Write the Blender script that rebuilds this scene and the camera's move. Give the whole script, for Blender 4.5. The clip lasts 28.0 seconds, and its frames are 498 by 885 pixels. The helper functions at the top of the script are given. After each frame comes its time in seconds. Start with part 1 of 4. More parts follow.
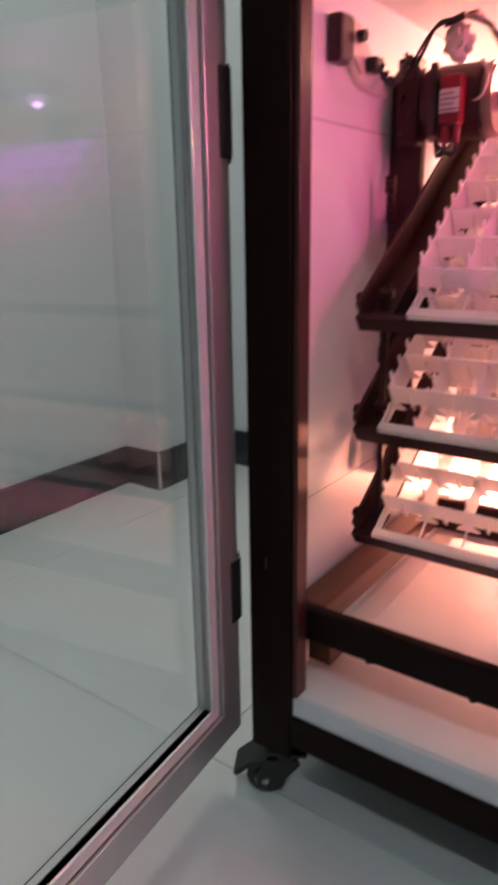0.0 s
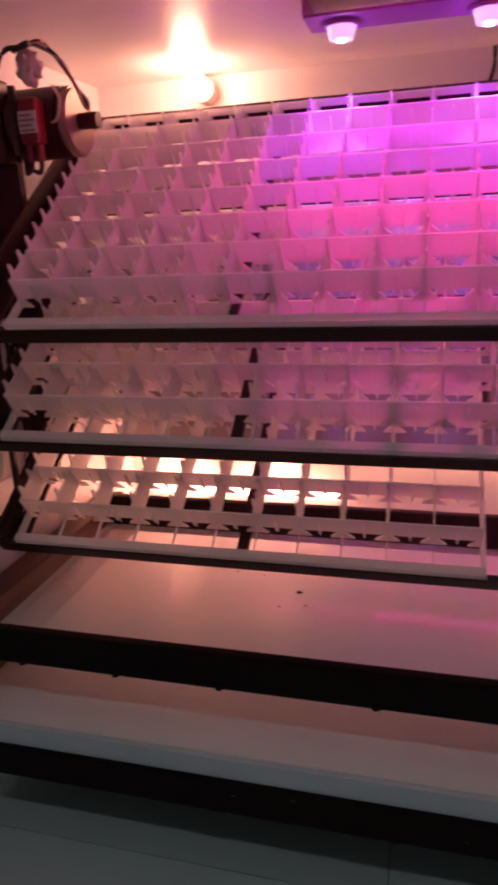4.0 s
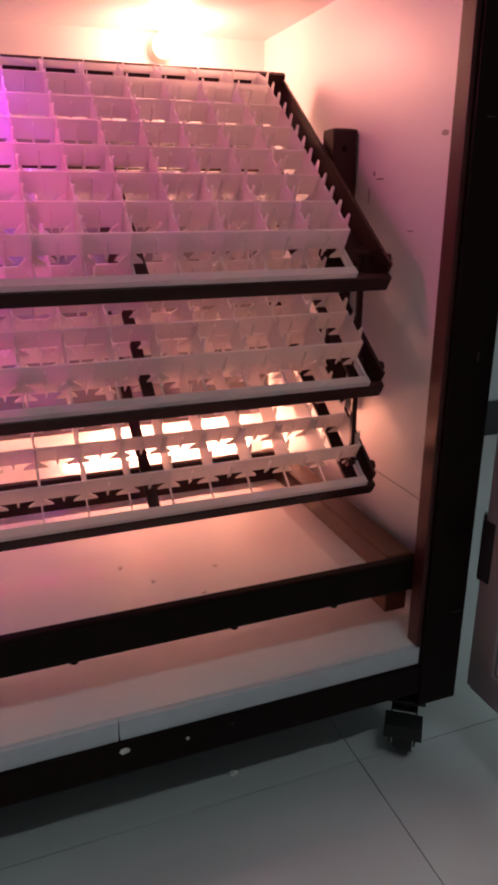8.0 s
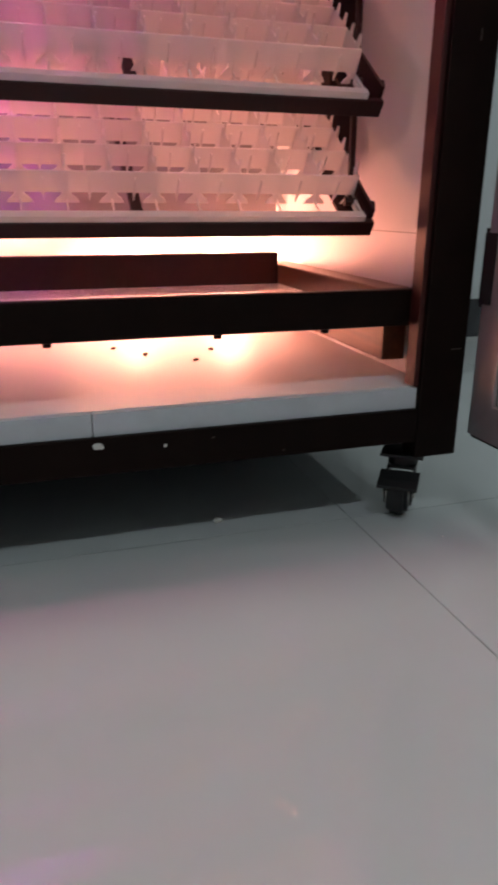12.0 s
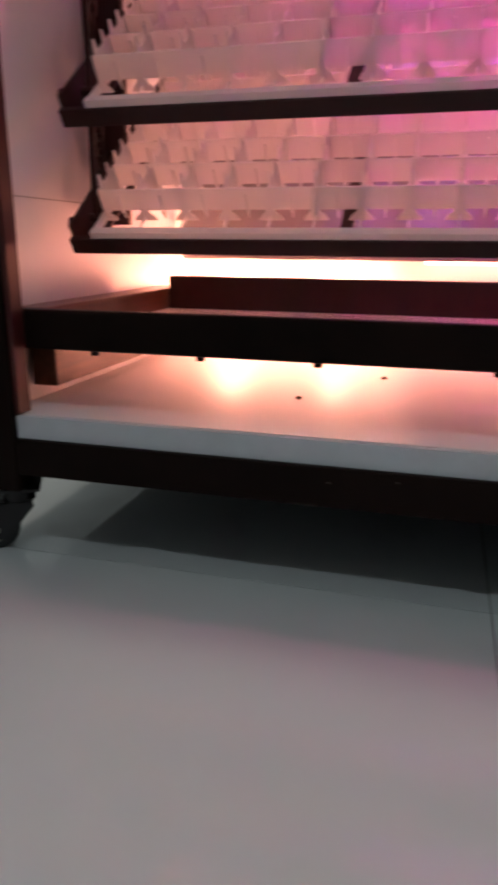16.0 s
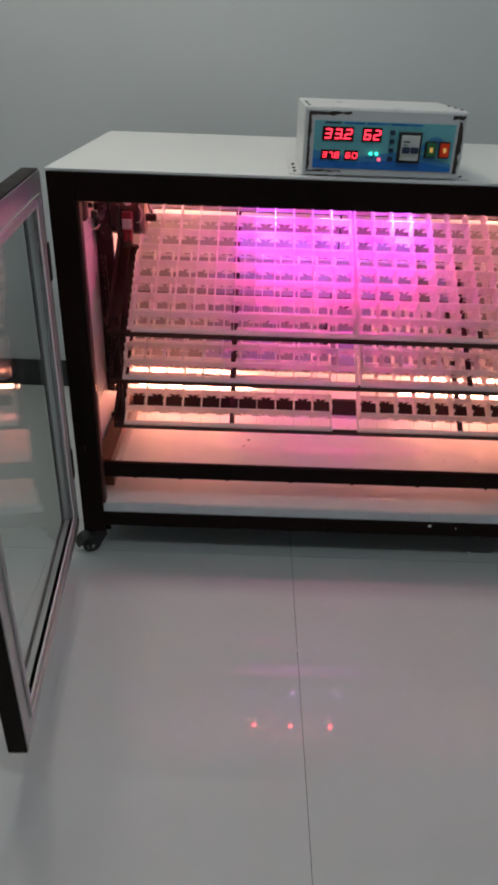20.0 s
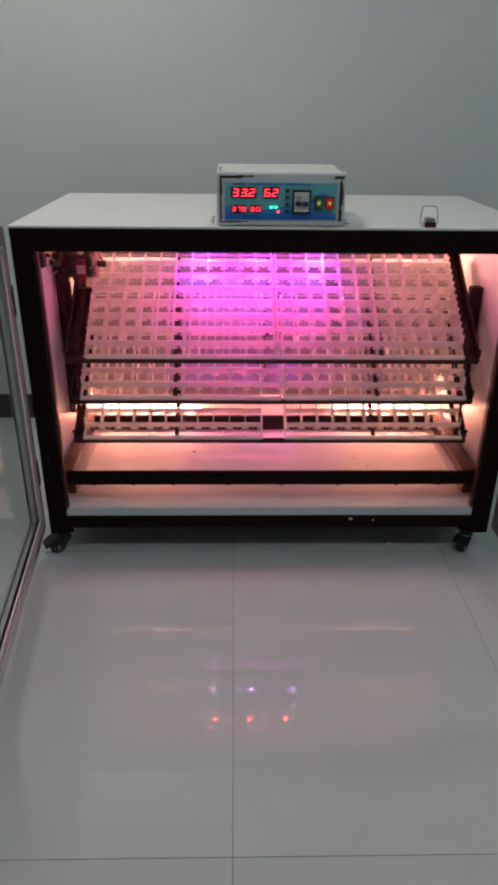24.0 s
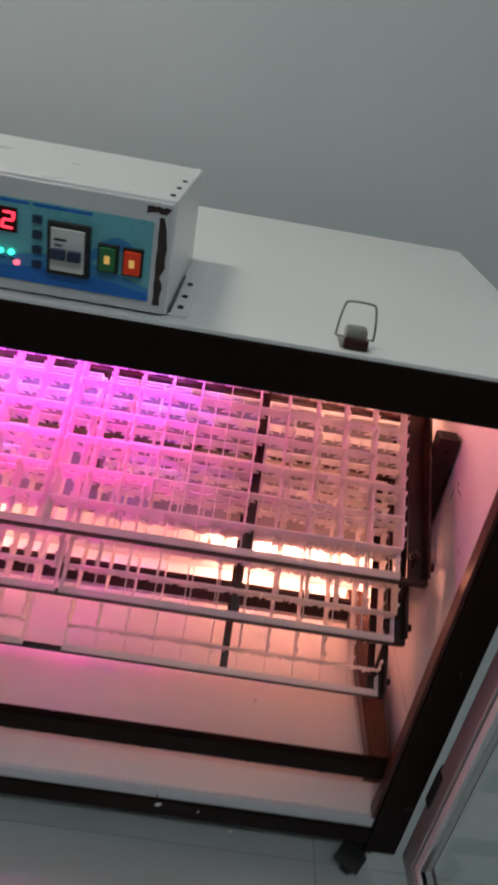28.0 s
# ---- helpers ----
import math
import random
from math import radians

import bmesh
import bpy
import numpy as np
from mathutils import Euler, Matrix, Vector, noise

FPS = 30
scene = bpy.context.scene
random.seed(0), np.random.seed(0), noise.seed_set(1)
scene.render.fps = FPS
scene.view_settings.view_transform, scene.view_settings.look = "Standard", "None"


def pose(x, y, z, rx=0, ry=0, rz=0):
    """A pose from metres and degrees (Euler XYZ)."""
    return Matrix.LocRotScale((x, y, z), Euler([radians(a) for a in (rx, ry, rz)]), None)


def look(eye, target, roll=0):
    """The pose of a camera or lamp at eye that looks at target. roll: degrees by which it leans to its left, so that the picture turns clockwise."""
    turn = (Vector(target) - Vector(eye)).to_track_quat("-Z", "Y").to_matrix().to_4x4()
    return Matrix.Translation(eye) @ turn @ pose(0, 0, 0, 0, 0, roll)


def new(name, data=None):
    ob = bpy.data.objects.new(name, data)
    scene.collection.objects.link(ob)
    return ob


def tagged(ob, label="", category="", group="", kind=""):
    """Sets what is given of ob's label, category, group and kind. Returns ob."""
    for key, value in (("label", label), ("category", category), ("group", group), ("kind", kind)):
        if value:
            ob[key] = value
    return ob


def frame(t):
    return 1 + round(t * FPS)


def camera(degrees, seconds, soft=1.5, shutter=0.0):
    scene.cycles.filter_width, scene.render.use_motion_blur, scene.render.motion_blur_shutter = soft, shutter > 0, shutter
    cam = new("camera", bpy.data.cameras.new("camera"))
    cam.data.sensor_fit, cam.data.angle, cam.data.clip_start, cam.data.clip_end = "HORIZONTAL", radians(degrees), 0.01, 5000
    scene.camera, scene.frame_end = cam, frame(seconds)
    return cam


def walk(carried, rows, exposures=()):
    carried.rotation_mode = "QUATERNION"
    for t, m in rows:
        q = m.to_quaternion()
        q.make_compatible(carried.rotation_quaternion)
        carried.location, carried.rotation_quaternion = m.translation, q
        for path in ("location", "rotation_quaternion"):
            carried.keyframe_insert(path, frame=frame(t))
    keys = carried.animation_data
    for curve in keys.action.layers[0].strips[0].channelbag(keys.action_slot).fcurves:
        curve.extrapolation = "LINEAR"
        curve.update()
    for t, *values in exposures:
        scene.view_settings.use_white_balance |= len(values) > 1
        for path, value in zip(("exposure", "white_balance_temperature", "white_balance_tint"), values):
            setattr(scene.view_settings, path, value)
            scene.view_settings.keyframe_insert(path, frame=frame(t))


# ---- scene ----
cam = camera(40.0, 28.0, soft=3.4, shutter=0.5)

PATH = [
    (0, (0.387, -0.535, 0.638), (-0.729, 1.017, 0.051), -0.9),
    (0.5, (0.403, -0.526, 0.662), (-0.584, 1.146, 0.183), -0.5),
    (1, (0.417, -0.532, 0.676), (-0.48, 1.199, 0.227), -0.9),
    (1.5, (0.434, -0.527, 0.67), (-0.401, 1.228, 0.2), -1.6),
    (2, (0.451, -0.519, 0.655), (-0.348, 1.24, 0.136), -2.5),
    (2.5, (0.47, -0.51, 0.646), (-0.318, 1.245, 0.101), -2.2),
    (4.5, (0.567, -0.517, 0.631), (0.224, 1.36, 0.033), -2.5),
    (5.2, (0.613, -0.534, 0.624), (0.522, 1.36, -0.012), -1.6),
    (6, (0.672, -0.546, 0.624), (0.871, 1.338, -0.018), -0.9),
    (7, (0.747, -0.549, 0.623), (1.176, 1.285, -0.049), 0.6),
    (7.5, (0.771, -0.545, 0.644), (1.331, 1.253, -0.032), 0.1),
    (8, (0.77, -0.547, 0.628), (1.429, 1.223, -0.03), -0.1),
    (8.5, (0.776, -0.552, 0.636), (1.458, 1.206, -0.029), -0.2),
    (9, (0.779, -0.559, 0.635), (1.463, 1.2, -0.027), -0.3),
    (9.5, (0.781, -0.56, 0.597), (1.47, 1.191, -0.078), -0.4),
    (10, (0.78, -0.565, 0.489), (1.472, 1.208, -0.124), 0.8),
    (10.5, (0.799, -0.617, 0.409), (1.529, 1.134, -0.223), 0.9),
    (11, (0.799, -0.63, 0.38), (1.505, 1.133, -0.247), 0.3),
    (11.5, (0.808, -0.629, 0.354), (1.446, 1.15, -0.301), -0.0),
    (13.5, (0.656, -0.595, 0.319), (0.888, 1.293, -0.299), -0.5),
    (14, (0.612, -0.587, 0.32), (0.645, 1.319, -0.284), -2.4),
    (14.2, (0.6, -0.584, 0.314), (0.581, 1.323, -0.288), -2.6),
    (14.5, (0.579, -0.574, 0.312), (0.47, 1.325, -0.305), -2.3),
    (15, (0.534, -0.566, 0.318), (0.282, 1.337, -0.246), -1.5),
    (15.5, (0.507, -0.563, 0.319), (0.163, 1.326, -0.24), -1.1),
    (16, (0.45, -0.566, 0.316), (-0.063, 1.283, -0.247), 0.4),
    (16.5, (0.422, -0.575, 0.32), (-0.241, 1.229, -0.234), 0.2),
    (17, (0.409, -0.558, 0.356), (-0.303, 1.236, -0.167), 3.0),
    (17.5, (0.387, -0.501, 0.606), (-0.239, 1.131, -0.367), 6.2),
    (18, (0.374, -0.599, 0.91), (0.017, 0.909, -0.354), 3.4),
    (18.5, (0.412, -0.703, 1.052), (0.342, 0.859, -0.195), 3.0),
    (19, (0.414, -0.967, 1.091), (0.401, 0.763, 0.087), 3.1),
    (20, (0.388, -1.344, 1.108), (0.399, 0.39, 0.111), 2.1),
    (20.4, (0.386, -1.427, 1.097), (0.388, 0.311, 0.108), 1.7),
    (22.5, (0.447, -1.618, 1.156), (0.391, 0.17, 0.262), 1.5),
    (23, (0.461, -1.625, 1.162), (0.424, 0.167, 0.274), 0.7),
    (23.5, (0.483, -1.626, 1.151), (0.475, 0.172, 0.273), 0.6),
    (24, (0.517, -1.625, 1.154), (0.559, 0.17, 0.273), 0.6),
    (24.5, (0.551, -1.629, 1.166), (0.661, 0.165, 0.29), 0.1),
    (25, (0.57, -1.633, 1.161), (0.736, 0.16, 0.29), 0.5),
    (25.5, (0.624, -1.615, 1.144), (0.789, 0.158, 0.233), 0.6),
    (26, (0.67, -1.537, 1.122), (0.86, 0.208, 0.163), 2.4),
    (26.5, (0.803, -1.376, 1.146), (0.877, 0.321, 0.091), 2.0),
    (27, (0.94, -1.203, 1.114), (0.744, 0.554, 0.18), -0.0),
    (27.5, (0.871, -0.895, 1.148), (0.843, 0.895, 0.257), 5.0),
    (28, (0.847, -0.67, 1.147), (0.931, 1.088, 0.195), 10.5),
]
EXPOSURES = [(0.0, 0.55), (0.5, 0.30), (1.0, 0.08), (2.0, -0.30), (2.5, -0.5), (4.5, -0.98), (5.5, -0.92), (6.5, -0.60), (8.0, -0.32), (9.5, -0.02), (11.0, 0.5), (13.5, 0.2), (15.0, 0.14), (17.0, 0.22), (18.0, 0.04), (20.0, 0.06), (28.0, 0.06)]
walk(cam, [(t, look(eye, target, roll)) for t, eye, target, roll in PATH], EXPOSURES)

# ---- world and lights ----
world = bpy.data.worlds.new("room_world")
scene.world = world
world.use_nodes = True
world.node_tree.nodes["Background"].inputs[0].default_value = (0.55, 0.6, 0.62, 1)
world.node_tree.nodes["Background"].inputs[1].default_value = 0.05


def lamp(name, kind, loc, energy, color, **kw):
    d = bpy.data.lights.new(name, kind)
    d.energy, d.color = energy, color
    for k, v in kw.items():
        if k == "radius":
            d.shadow_soft_size = v
        elif k == "size":
            d.size = v
        elif k == "size_y":
            d.shape = "RECTANGLE"
            d.size_y = v
        elif k == "blend":
            d.spot_blend = v
        elif k == "cone":
            d.spot_size = radians(v)
            d.spot_blend = 0.8
    ob = new(name, d)
    ob.location = loc
    return ob


ROOM_POWER = 10.8
WARM = (1.0, 0.40, 0.27)
HEAT = [(0.21, 0.470, 0.838, 2.6), (1.04, 0.470, 0.838, 2.6)]
LED_X, LED_Y, LED_Z = (0.438, 0.583, 0.738), 0.290, 0.832
RED_X, RED_Y, RED_Z = (0.448, 0.572, 0.703), 0.166, 0.848
for hx, hy, hz, hp in HEAT:
    lamp("heat_lamp_light", "POINT", (hx, hy, hz), hp, WARM, radius=0.02)
for hx in (0.12, 0.29, 0.96, 1.12):
    lamp("heat_tube_light", "POINT", (hx, 0.516, 0.256), 1.5, (1.0, 0.34, 0.21), radius=0.018)
for lx in LED_X:
    o = lamp("grow_light_violet_beam", "SPOT", (lx, LED_Y, LED_Z - 0.014), 4.2, (0.58, 0.18, 1.0), radius=0.005, cone=64, blend=0.25)
    o.rotation_euler = (radians(30), 0, 0)
    o = lamp("grow_light_violet", "SPOT", (lx, LED_Y, LED_Z - 0.014), 1.6, (0.42, 0.02, 1.0), radius=0.006, cone=110, blend=0.4)
    o.rotation_euler = (radians(18), 0, 0)
for lx in RED_X:
    o = lamp("grow_light_red", "SPOT", (lx, RED_Y, RED_Z - 0.010), 3.2, (1.0, 0.03, 0.34), radius=0.012, cone=50)
    o.rotation_euler = (radians(9), 0, 0)
    o = lamp("grow_light_red_spread", "SPOT", (lx, RED_Y, RED_Z - 0.010), 2.7, (1.0, 0.04, 0.46), radius=0.005, cone=110)
    o.rotation_euler = (radians(27), 0, 0)
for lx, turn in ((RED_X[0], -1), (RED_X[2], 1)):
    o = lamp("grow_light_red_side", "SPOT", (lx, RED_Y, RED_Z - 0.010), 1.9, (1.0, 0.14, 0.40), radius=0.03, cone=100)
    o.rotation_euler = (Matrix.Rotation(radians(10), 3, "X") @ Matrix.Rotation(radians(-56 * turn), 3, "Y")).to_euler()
lamp("room_area_light", "AREA", (0.9, -1.42, 2.62), ROOM_POWER * 0.78, (0.86, 0.97, 1.0), size=1.0, size_y=0.12)
lamp("room_area_light", "AREA", (-0.12, 0.20, 2.62), ROOM_POWER * 1.02, (1.0, 0.93, 0.82), size=0.5, size_y=0.14)
# Added fill lamp at the right, brightens the wall there; no known source.
lamp("room_area_light", "AREA", (2.5, -0.35, 2.62), ROOM_POWER * 0.40, (0.88, 1.0, 0.97), size=1.0, size_y=0.12)

# ---- materials ----


def material(name, base, rough=0.5, metal=0.0, vary=0.12, scale=20.0, bump=0.0, bump_scale=200.0, emit=None, strength=0.0, trans=0.0, coat=0.0, stretch=None, rough_vary=0.1, spec=0.5, tone=None, clear=0.0):
    m = bpy.data.materials.new(name)
    m.use_nodes = True
    nt = m.node_tree
    b = nt.nodes["Principled BSDF"]
    b.inputs["Roughness"].default_value = rough
    b.inputs["Metallic"].default_value = metal
    b.inputs["Specular IOR Level"].default_value = spec
    b.inputs["Coat Weight"].default_value = coat
    b.inputs["Base Color"].default_value = (*base, 1)
    co = nt.nodes.new("ShaderNodeTexCoord")
    src = co.outputs["Object"]
    if stretch:
        mp = nt.nodes.new("ShaderNodeMapping")
        mp.inputs["Scale"].default_value = stretch
        nt.links.new(src, mp.inputs["Vector"])
        src = mp.outputs["Vector"]
    if vary:
        n1 = nt.nodes.new("ShaderNodeTexNoise")
        n1.inputs["Scale"].default_value = scale
        n1.inputs["Detail"].default_value = 8
        n1.inputs["Roughness"].default_value = 0.62
        nt.links.new(src, n1.inputs["Vector"])
        n2 = nt.nodes.new("ShaderNodeTexNoise")
        n2.inputs["Scale"].default_value = scale * 0.13
        n2.inputs["Detail"].default_value = 3
        nt.links.new(src, n2.inputs["Vector"])
        mix = nt.nodes.new("ShaderNodeMath")
        mix.operation = "MULTIPLY_ADD"
        nt.links.new(n1.outputs["Fac"], mix.inputs[0])
        mix.inputs[1].default_value = 0.5
        half = nt.nodes.new("ShaderNodeMath")
        half.operation = "MULTIPLY"
        half.inputs[1].default_value = 0.5
        nt.links.new(n2.outputs["Fac"], half.inputs[0])
        nt.links.new(half.outputs[0], mix.inputs[2])
        ramp = nt.nodes.new("ShaderNodeValToRGB")
        lo = [max(0.0, c * (1 - vary)) for c in base]
        hi = [min(1.0, c * (1 + vary)) for c in base]
        if tone:
            lo = tone
        ramp.color_ramp.elements[0].position = 0.32
        ramp.color_ramp.elements[1].position = 0.68
        ramp.color_ramp.elements[0].color = (*lo, 1)
        ramp.color_ramp.elements[1].color = (*hi, 1)
        nt.links.new(mix.outputs[0], ramp.inputs[0])
        nt.links.new(ramp.outputs[0], b.inputs["Base Color"])
        rr = nt.nodes.new("ShaderNodeMapRange")
        rr.inputs["To Min"].default_value = max(0.02, rough * (1 - rough_vary * 3))
        rr.inputs["To Max"].default_value = min(1.0, rough * (1 + rough_vary * 3))
        nt.links.new(n1.outputs["Fac"], rr.inputs["Value"])
        nt.links.new(rr.outputs[0], b.inputs["Roughness"])
    if bump:
        n3 = nt.nodes.new("ShaderNodeTexNoise")
        n3.inputs["Scale"].default_value = bump_scale
        n3.inputs["Detail"].default_value = 4
        nt.links.new(src, n3.inputs["Vector"])
        bp = nt.nodes.new("ShaderNodeBump")
        bp.inputs["Strength"].default_value = bump
        bp.inputs["Distance"].default_value = 0.002
        nt.links.new(n3.outputs["Fac"], bp.inputs["Height"])
        nt.links.new(bp.outputs[0], b.inputs["Normal"])
    if emit:
        b.inputs["Emission Color"].default_value = (*emit, 1)
        b.inputs["Emission Strength"].default_value = strength
    if trans:
        tr = nt.nodes.new("ShaderNodeBsdfTranslucent")
        tr.inputs["Color"].default_value = (*base, 1)
        ms = nt.nodes.new("ShaderNodeMixShader")
        ms.inputs[0].default_value = trans
        out = nt.nodes["Material Output"]
        nt.links.new(b.outputs[0], ms.inputs[1])
        nt.links.new(tr.outputs[0], ms.inputs[2])
        nt.links.new(ms.outputs[0], out.inputs["Surface"])
        if clear:
            tp = nt.nodes.new("ShaderNodeBsdfTransparent")
            m2 = nt.nodes.new("ShaderNodeMixShader")
            m2.inputs[0].default_value = clear
            nt.links.new(ms.outputs[0], m2.inputs[1])
            nt.links.new(tp.outputs[0], m2.inputs[2])
            nt.links.new(m2.outputs[0], out.inputs["Surface"])
    return m


def glass_material(name, tint=(0.965, 0.985, 0.98), gloss=0.035):
    m = bpy.data.materials.new(name)
    m.use_nodes = True
    nt = m.node_tree
    nt.nodes.remove(nt.nodes["Principled BSDF"])
    t = nt.nodes.new("ShaderNodeBsdfTransparent")
    t.inputs["Color"].default_value = (*tint, 1)
    g = nt.nodes.new("ShaderNodeBsdfGlossy")
    g.inputs["Roughness"].default_value = 0.015
    lw = nt.nodes.new("ShaderNodeLayerWeight")
    f = nt.nodes.new("ShaderNodeMath")
    f.operation = "POWER"
    f.inputs[1].default_value = 3.4
    lw.inputs["Blend"].default_value = 0.5
    nt.links.new(lw.outputs["Facing"], f.inputs[0])
    k = nt.nodes.new("ShaderNodeMath")
    k.operation = "MULTIPLY_ADD"
    k.inputs[1].default_value = 0.45
    k.inputs[2].default_value = gloss
    ms = nt.nodes.new("ShaderNodeMixShader")
    nt.links.new(f.outputs[0], k.inputs[0])
    nt.links.new(k.outputs[0], ms.inputs[0])
    nt.links.new(t.outputs[0], ms.inputs[1])
    nt.links.new(g.outputs[0], ms.inputs[2])
    nt.links.new(ms.outputs[0], nt.nodes["Material Output"].inputs["Surface"])
    return m


def mesh_material(name):
    """A fine woven wire screen: thin shiny wires with clear holes."""
    m = bpy.data.materials.new(name)
    m.use_nodes = True
    nt = m.node_tree
    b = nt.nodes["Principled BSDF"]
    b.inputs["Base Color"].default_value = (0.80, 0.76, 0.72, 1)
    b.inputs["Metallic"].default_value = 0.15
    b.inputs["Roughness"].default_value = 0.38
    co = nt.nodes.new("ShaderNodeTexCoord")
    sep = nt.nodes.new("ShaderNodeSeparateXYZ")
    nt.links.new(co.outputs["Object"], sep.inputs[0])
    masks = []
    for axis in (0, 1):
        mul = nt.nodes.new("ShaderNodeMath")
        mul.operation = "MULTIPLY"
        mul.inputs[1].default_value = 1 / 0.0024
        nt.links.new(sep.outputs[axis], mul.inputs[0])
        fr = nt.nodes.new("ShaderNodeMath")
        fr.operation = "FRACT"
        nt.links.new(mul.outputs[0], fr.inputs[0])
        lt = nt.nodes.new("ShaderNodeMath")
        lt.operation = "LESS_THAN"
        lt.inputs[1].default_value = 0.47
        nt.links.new(fr.outputs[0], lt.inputs[0])
        masks.append(lt)
    mx = nt.nodes.new("ShaderNodeMath")
    mx.operation = "MAXIMUM"
    nt.links.new(masks[0].outputs[0], mx.inputs[0])
    nt.links.new(masks[1].outputs[0], mx.inputs[1])
    tr = nt.nodes.new("ShaderNodeBsdfTransparent")
    ms = nt.nodes.new("ShaderNodeMixShader")
    nt.links.new(mx.outputs[0], ms.inputs[0])
    nt.links.new(tr.outputs[0], ms.inputs[1])
    nt.links.new(b.outputs[0], ms.inputs[2])
    nt.links.new(ms.outputs[0], nt.nodes["Material Output"].inputs["Surface"])
    n = nt.nodes.new("ShaderNodeTexNoise")
    n.inputs["Scale"].default_value = 9
    bp = nt.nodes.new("ShaderNodeBump")
    bp.inputs["Strength"].default_value = 0.5
    bp.inputs["Distance"].default_value = 0.01
    nt.links.new(co.outputs["Object"], n.inputs["Vector"])
    nt.links.new(n.outputs["Fac"], bp.inputs["Height"])
    nt.links.new(bp.outputs[0], b.inputs["Normal"])
    return m


M_WALL = material("wall_paint", (0.60, 0.64, 0.66), 0.6, vary=0.035, scale=3, bump=0.08, bump_scale=90)
M_CEIL = material("ceiling_paint", (0.75, 0.75, 0.73), 0.7, vary=0.03, scale=3)
M_TILE = material("polished_tile", (0.54, 0.57, 0.58), 0.012, vary=0.05, scale=4, rough_vary=0.12, spec=0.5)
M_GROUT = material("tile_grout", (0.2, 0.2, 0.2), 0.8, vary=0.2, scale=60)
M_SKIRT = material("dark_marble_skirting", (0.035, 0.037, 0.042), 0.12, vary=0.6, scale=9, tone=(0.012, 0.012, 0.015))
M_TRIMEDGE = material("skirting_edge", (0.45, 0.45, 0.44), 0.4, vary=0.1)
M_FRAME = material("brown_black_enamel", (0.0095, 0.0042, 0.0030), 0.45, vary=0.45, scale=30, spec=0.10, bump=0.12, bump_scale=140)
M_RACK = material("dark_red_primer_steel", (0.034, 0.007, 0.006), 0.42, vary=0.4, scale=40, spec=0.35, bump=0.15, bump_scale=180)
M_WOOD = material("varnished_brown_wood", (0.115, 0.034, 0.016), 0.33, vary=0.6, scale=26, stretch=(6, 0.35, 6), bump=0.12, bump_scale=60)
M_STRIP = material("reddish_wood_edge", (0.045, 0.006, 0.005), 0.42, vary=0.4, scale=26, stretch=(6, 6, 0.4))
M_PANEL = material("white_laminate_panel", (0.78, 0.76, 0.77), 0.42, vary=0.04, scale=7, bump=0.05, bump_scale=60)
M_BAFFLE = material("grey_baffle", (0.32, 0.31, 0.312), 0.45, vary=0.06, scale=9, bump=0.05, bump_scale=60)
M_TOPPANEL = material("white_sheet_top", (0.74, 0.75, 0.75), 0.38, vary=0.04, scale=6)
M_FOAM = material("pale_board_edge", (0.62, 0.66, 0.7), 0.6, vary=0.1, scale=40)
M_ALU = material("satin_aluminium", (0.55, 0.55, 0.56), 0.36, metal=0.75, vary=0.08, scale=30, stretch=(1, 1, 0.1))
M_BEAD = material("dark_detail", (0.05, 0.055, 0.06), 0.45, vary=0.2)
M_GASKET = material("grey_gasket", (0.16, 0.165, 0.17), 0.45, vary=0.2)
M_GLASS = glass_material("door_glass")
M_MESH = mesh_material("wire_screen")
M_PLASTIC = material("frosted_white_plastic", (0.92, 0.90, 0.90), 0.32, vary=0.03, scale=30, trans=0.55, clear=0.10)
M_BLACK = material("black_rubber", (0.012, 0.012, 0.013), 0.45, vary=0.3, scale=60)
M_STEEL = material("zinc_steel", (0.5, 0.48, 0.45), 0.3, metal=0.9, vary=0.15, scale=60)
M_MOTOR = material("dark_red_motor", (0.045, 0.012, 0.015), 0.35, vary=0.3, scale=40)
M_MOTORCAP = material("cast_motor_cap", (0.30, 0.20, 0.17), 0.4, metal=0.5, vary=0.2, scale=60)
M_RED = material("red_plastic", (0.22, 0.012, 0.022), 0.35, vary=0.15)
M_LABEL = material("paper_label", (0.7, 0.66, 0.64), 0.6, vary=0.15, scale=90)
M_IVORY = material("ivory_plastic", (0.62, 0.54, 0.46), 0.4, vary=0.1)
M_WIRE = material("dark_wire", (0.02, 0.015, 0.015), 0.4, vary=0.2)
M_WIREPALE = material("pale_wire", (0.55, 0.45, 0.4), 0.45, vary=0.1)
M_CASE = material("white_painted_case", (0.70, 0.71, 0.72), 0.3, vary=0.04, scale=14)
M_BEZEL = material("pale_glossy_bezel", (0.66, 0.67, 0.69), 0.16, metal=0.12, vary=0.06, scale=40, stretch=(0.1, 1, 1))
M_FILM = material("torn_dark_film", (0.035, 0.022, 0.018), 0.35, vary=0.4, scale=40)
M_TEAL = material("teal_panel_print", (0.14, 0.44, 0.50), 0.28, vary=0.1, scale=20)
M_BLUE = material("blue_panel_print", (0.015, 0.15, 0.52), 0.28, vary=0.12, scale=20)
M_BLUE2 = material("mid_blue_print", (0.05, 0.24, 0.5), 0.35, vary=0.1, scale=20)
M_DISPLAY = material("dark_red_display", (0.05, 0.004, 0.006), 0.2, vary=0.1)
M_DIGIT = material("red_led_digit", (0.3, 0.01, 0.02), 0.4, vary=0, emit=(1.0, 0.03, 0.06), strength=3.0)
M_GREENLED = material("green_led", (0.02, 0.3, 0.2), 0.4, vary=0, emit=(0.05, 1.0, 0.6), strength=2.5)
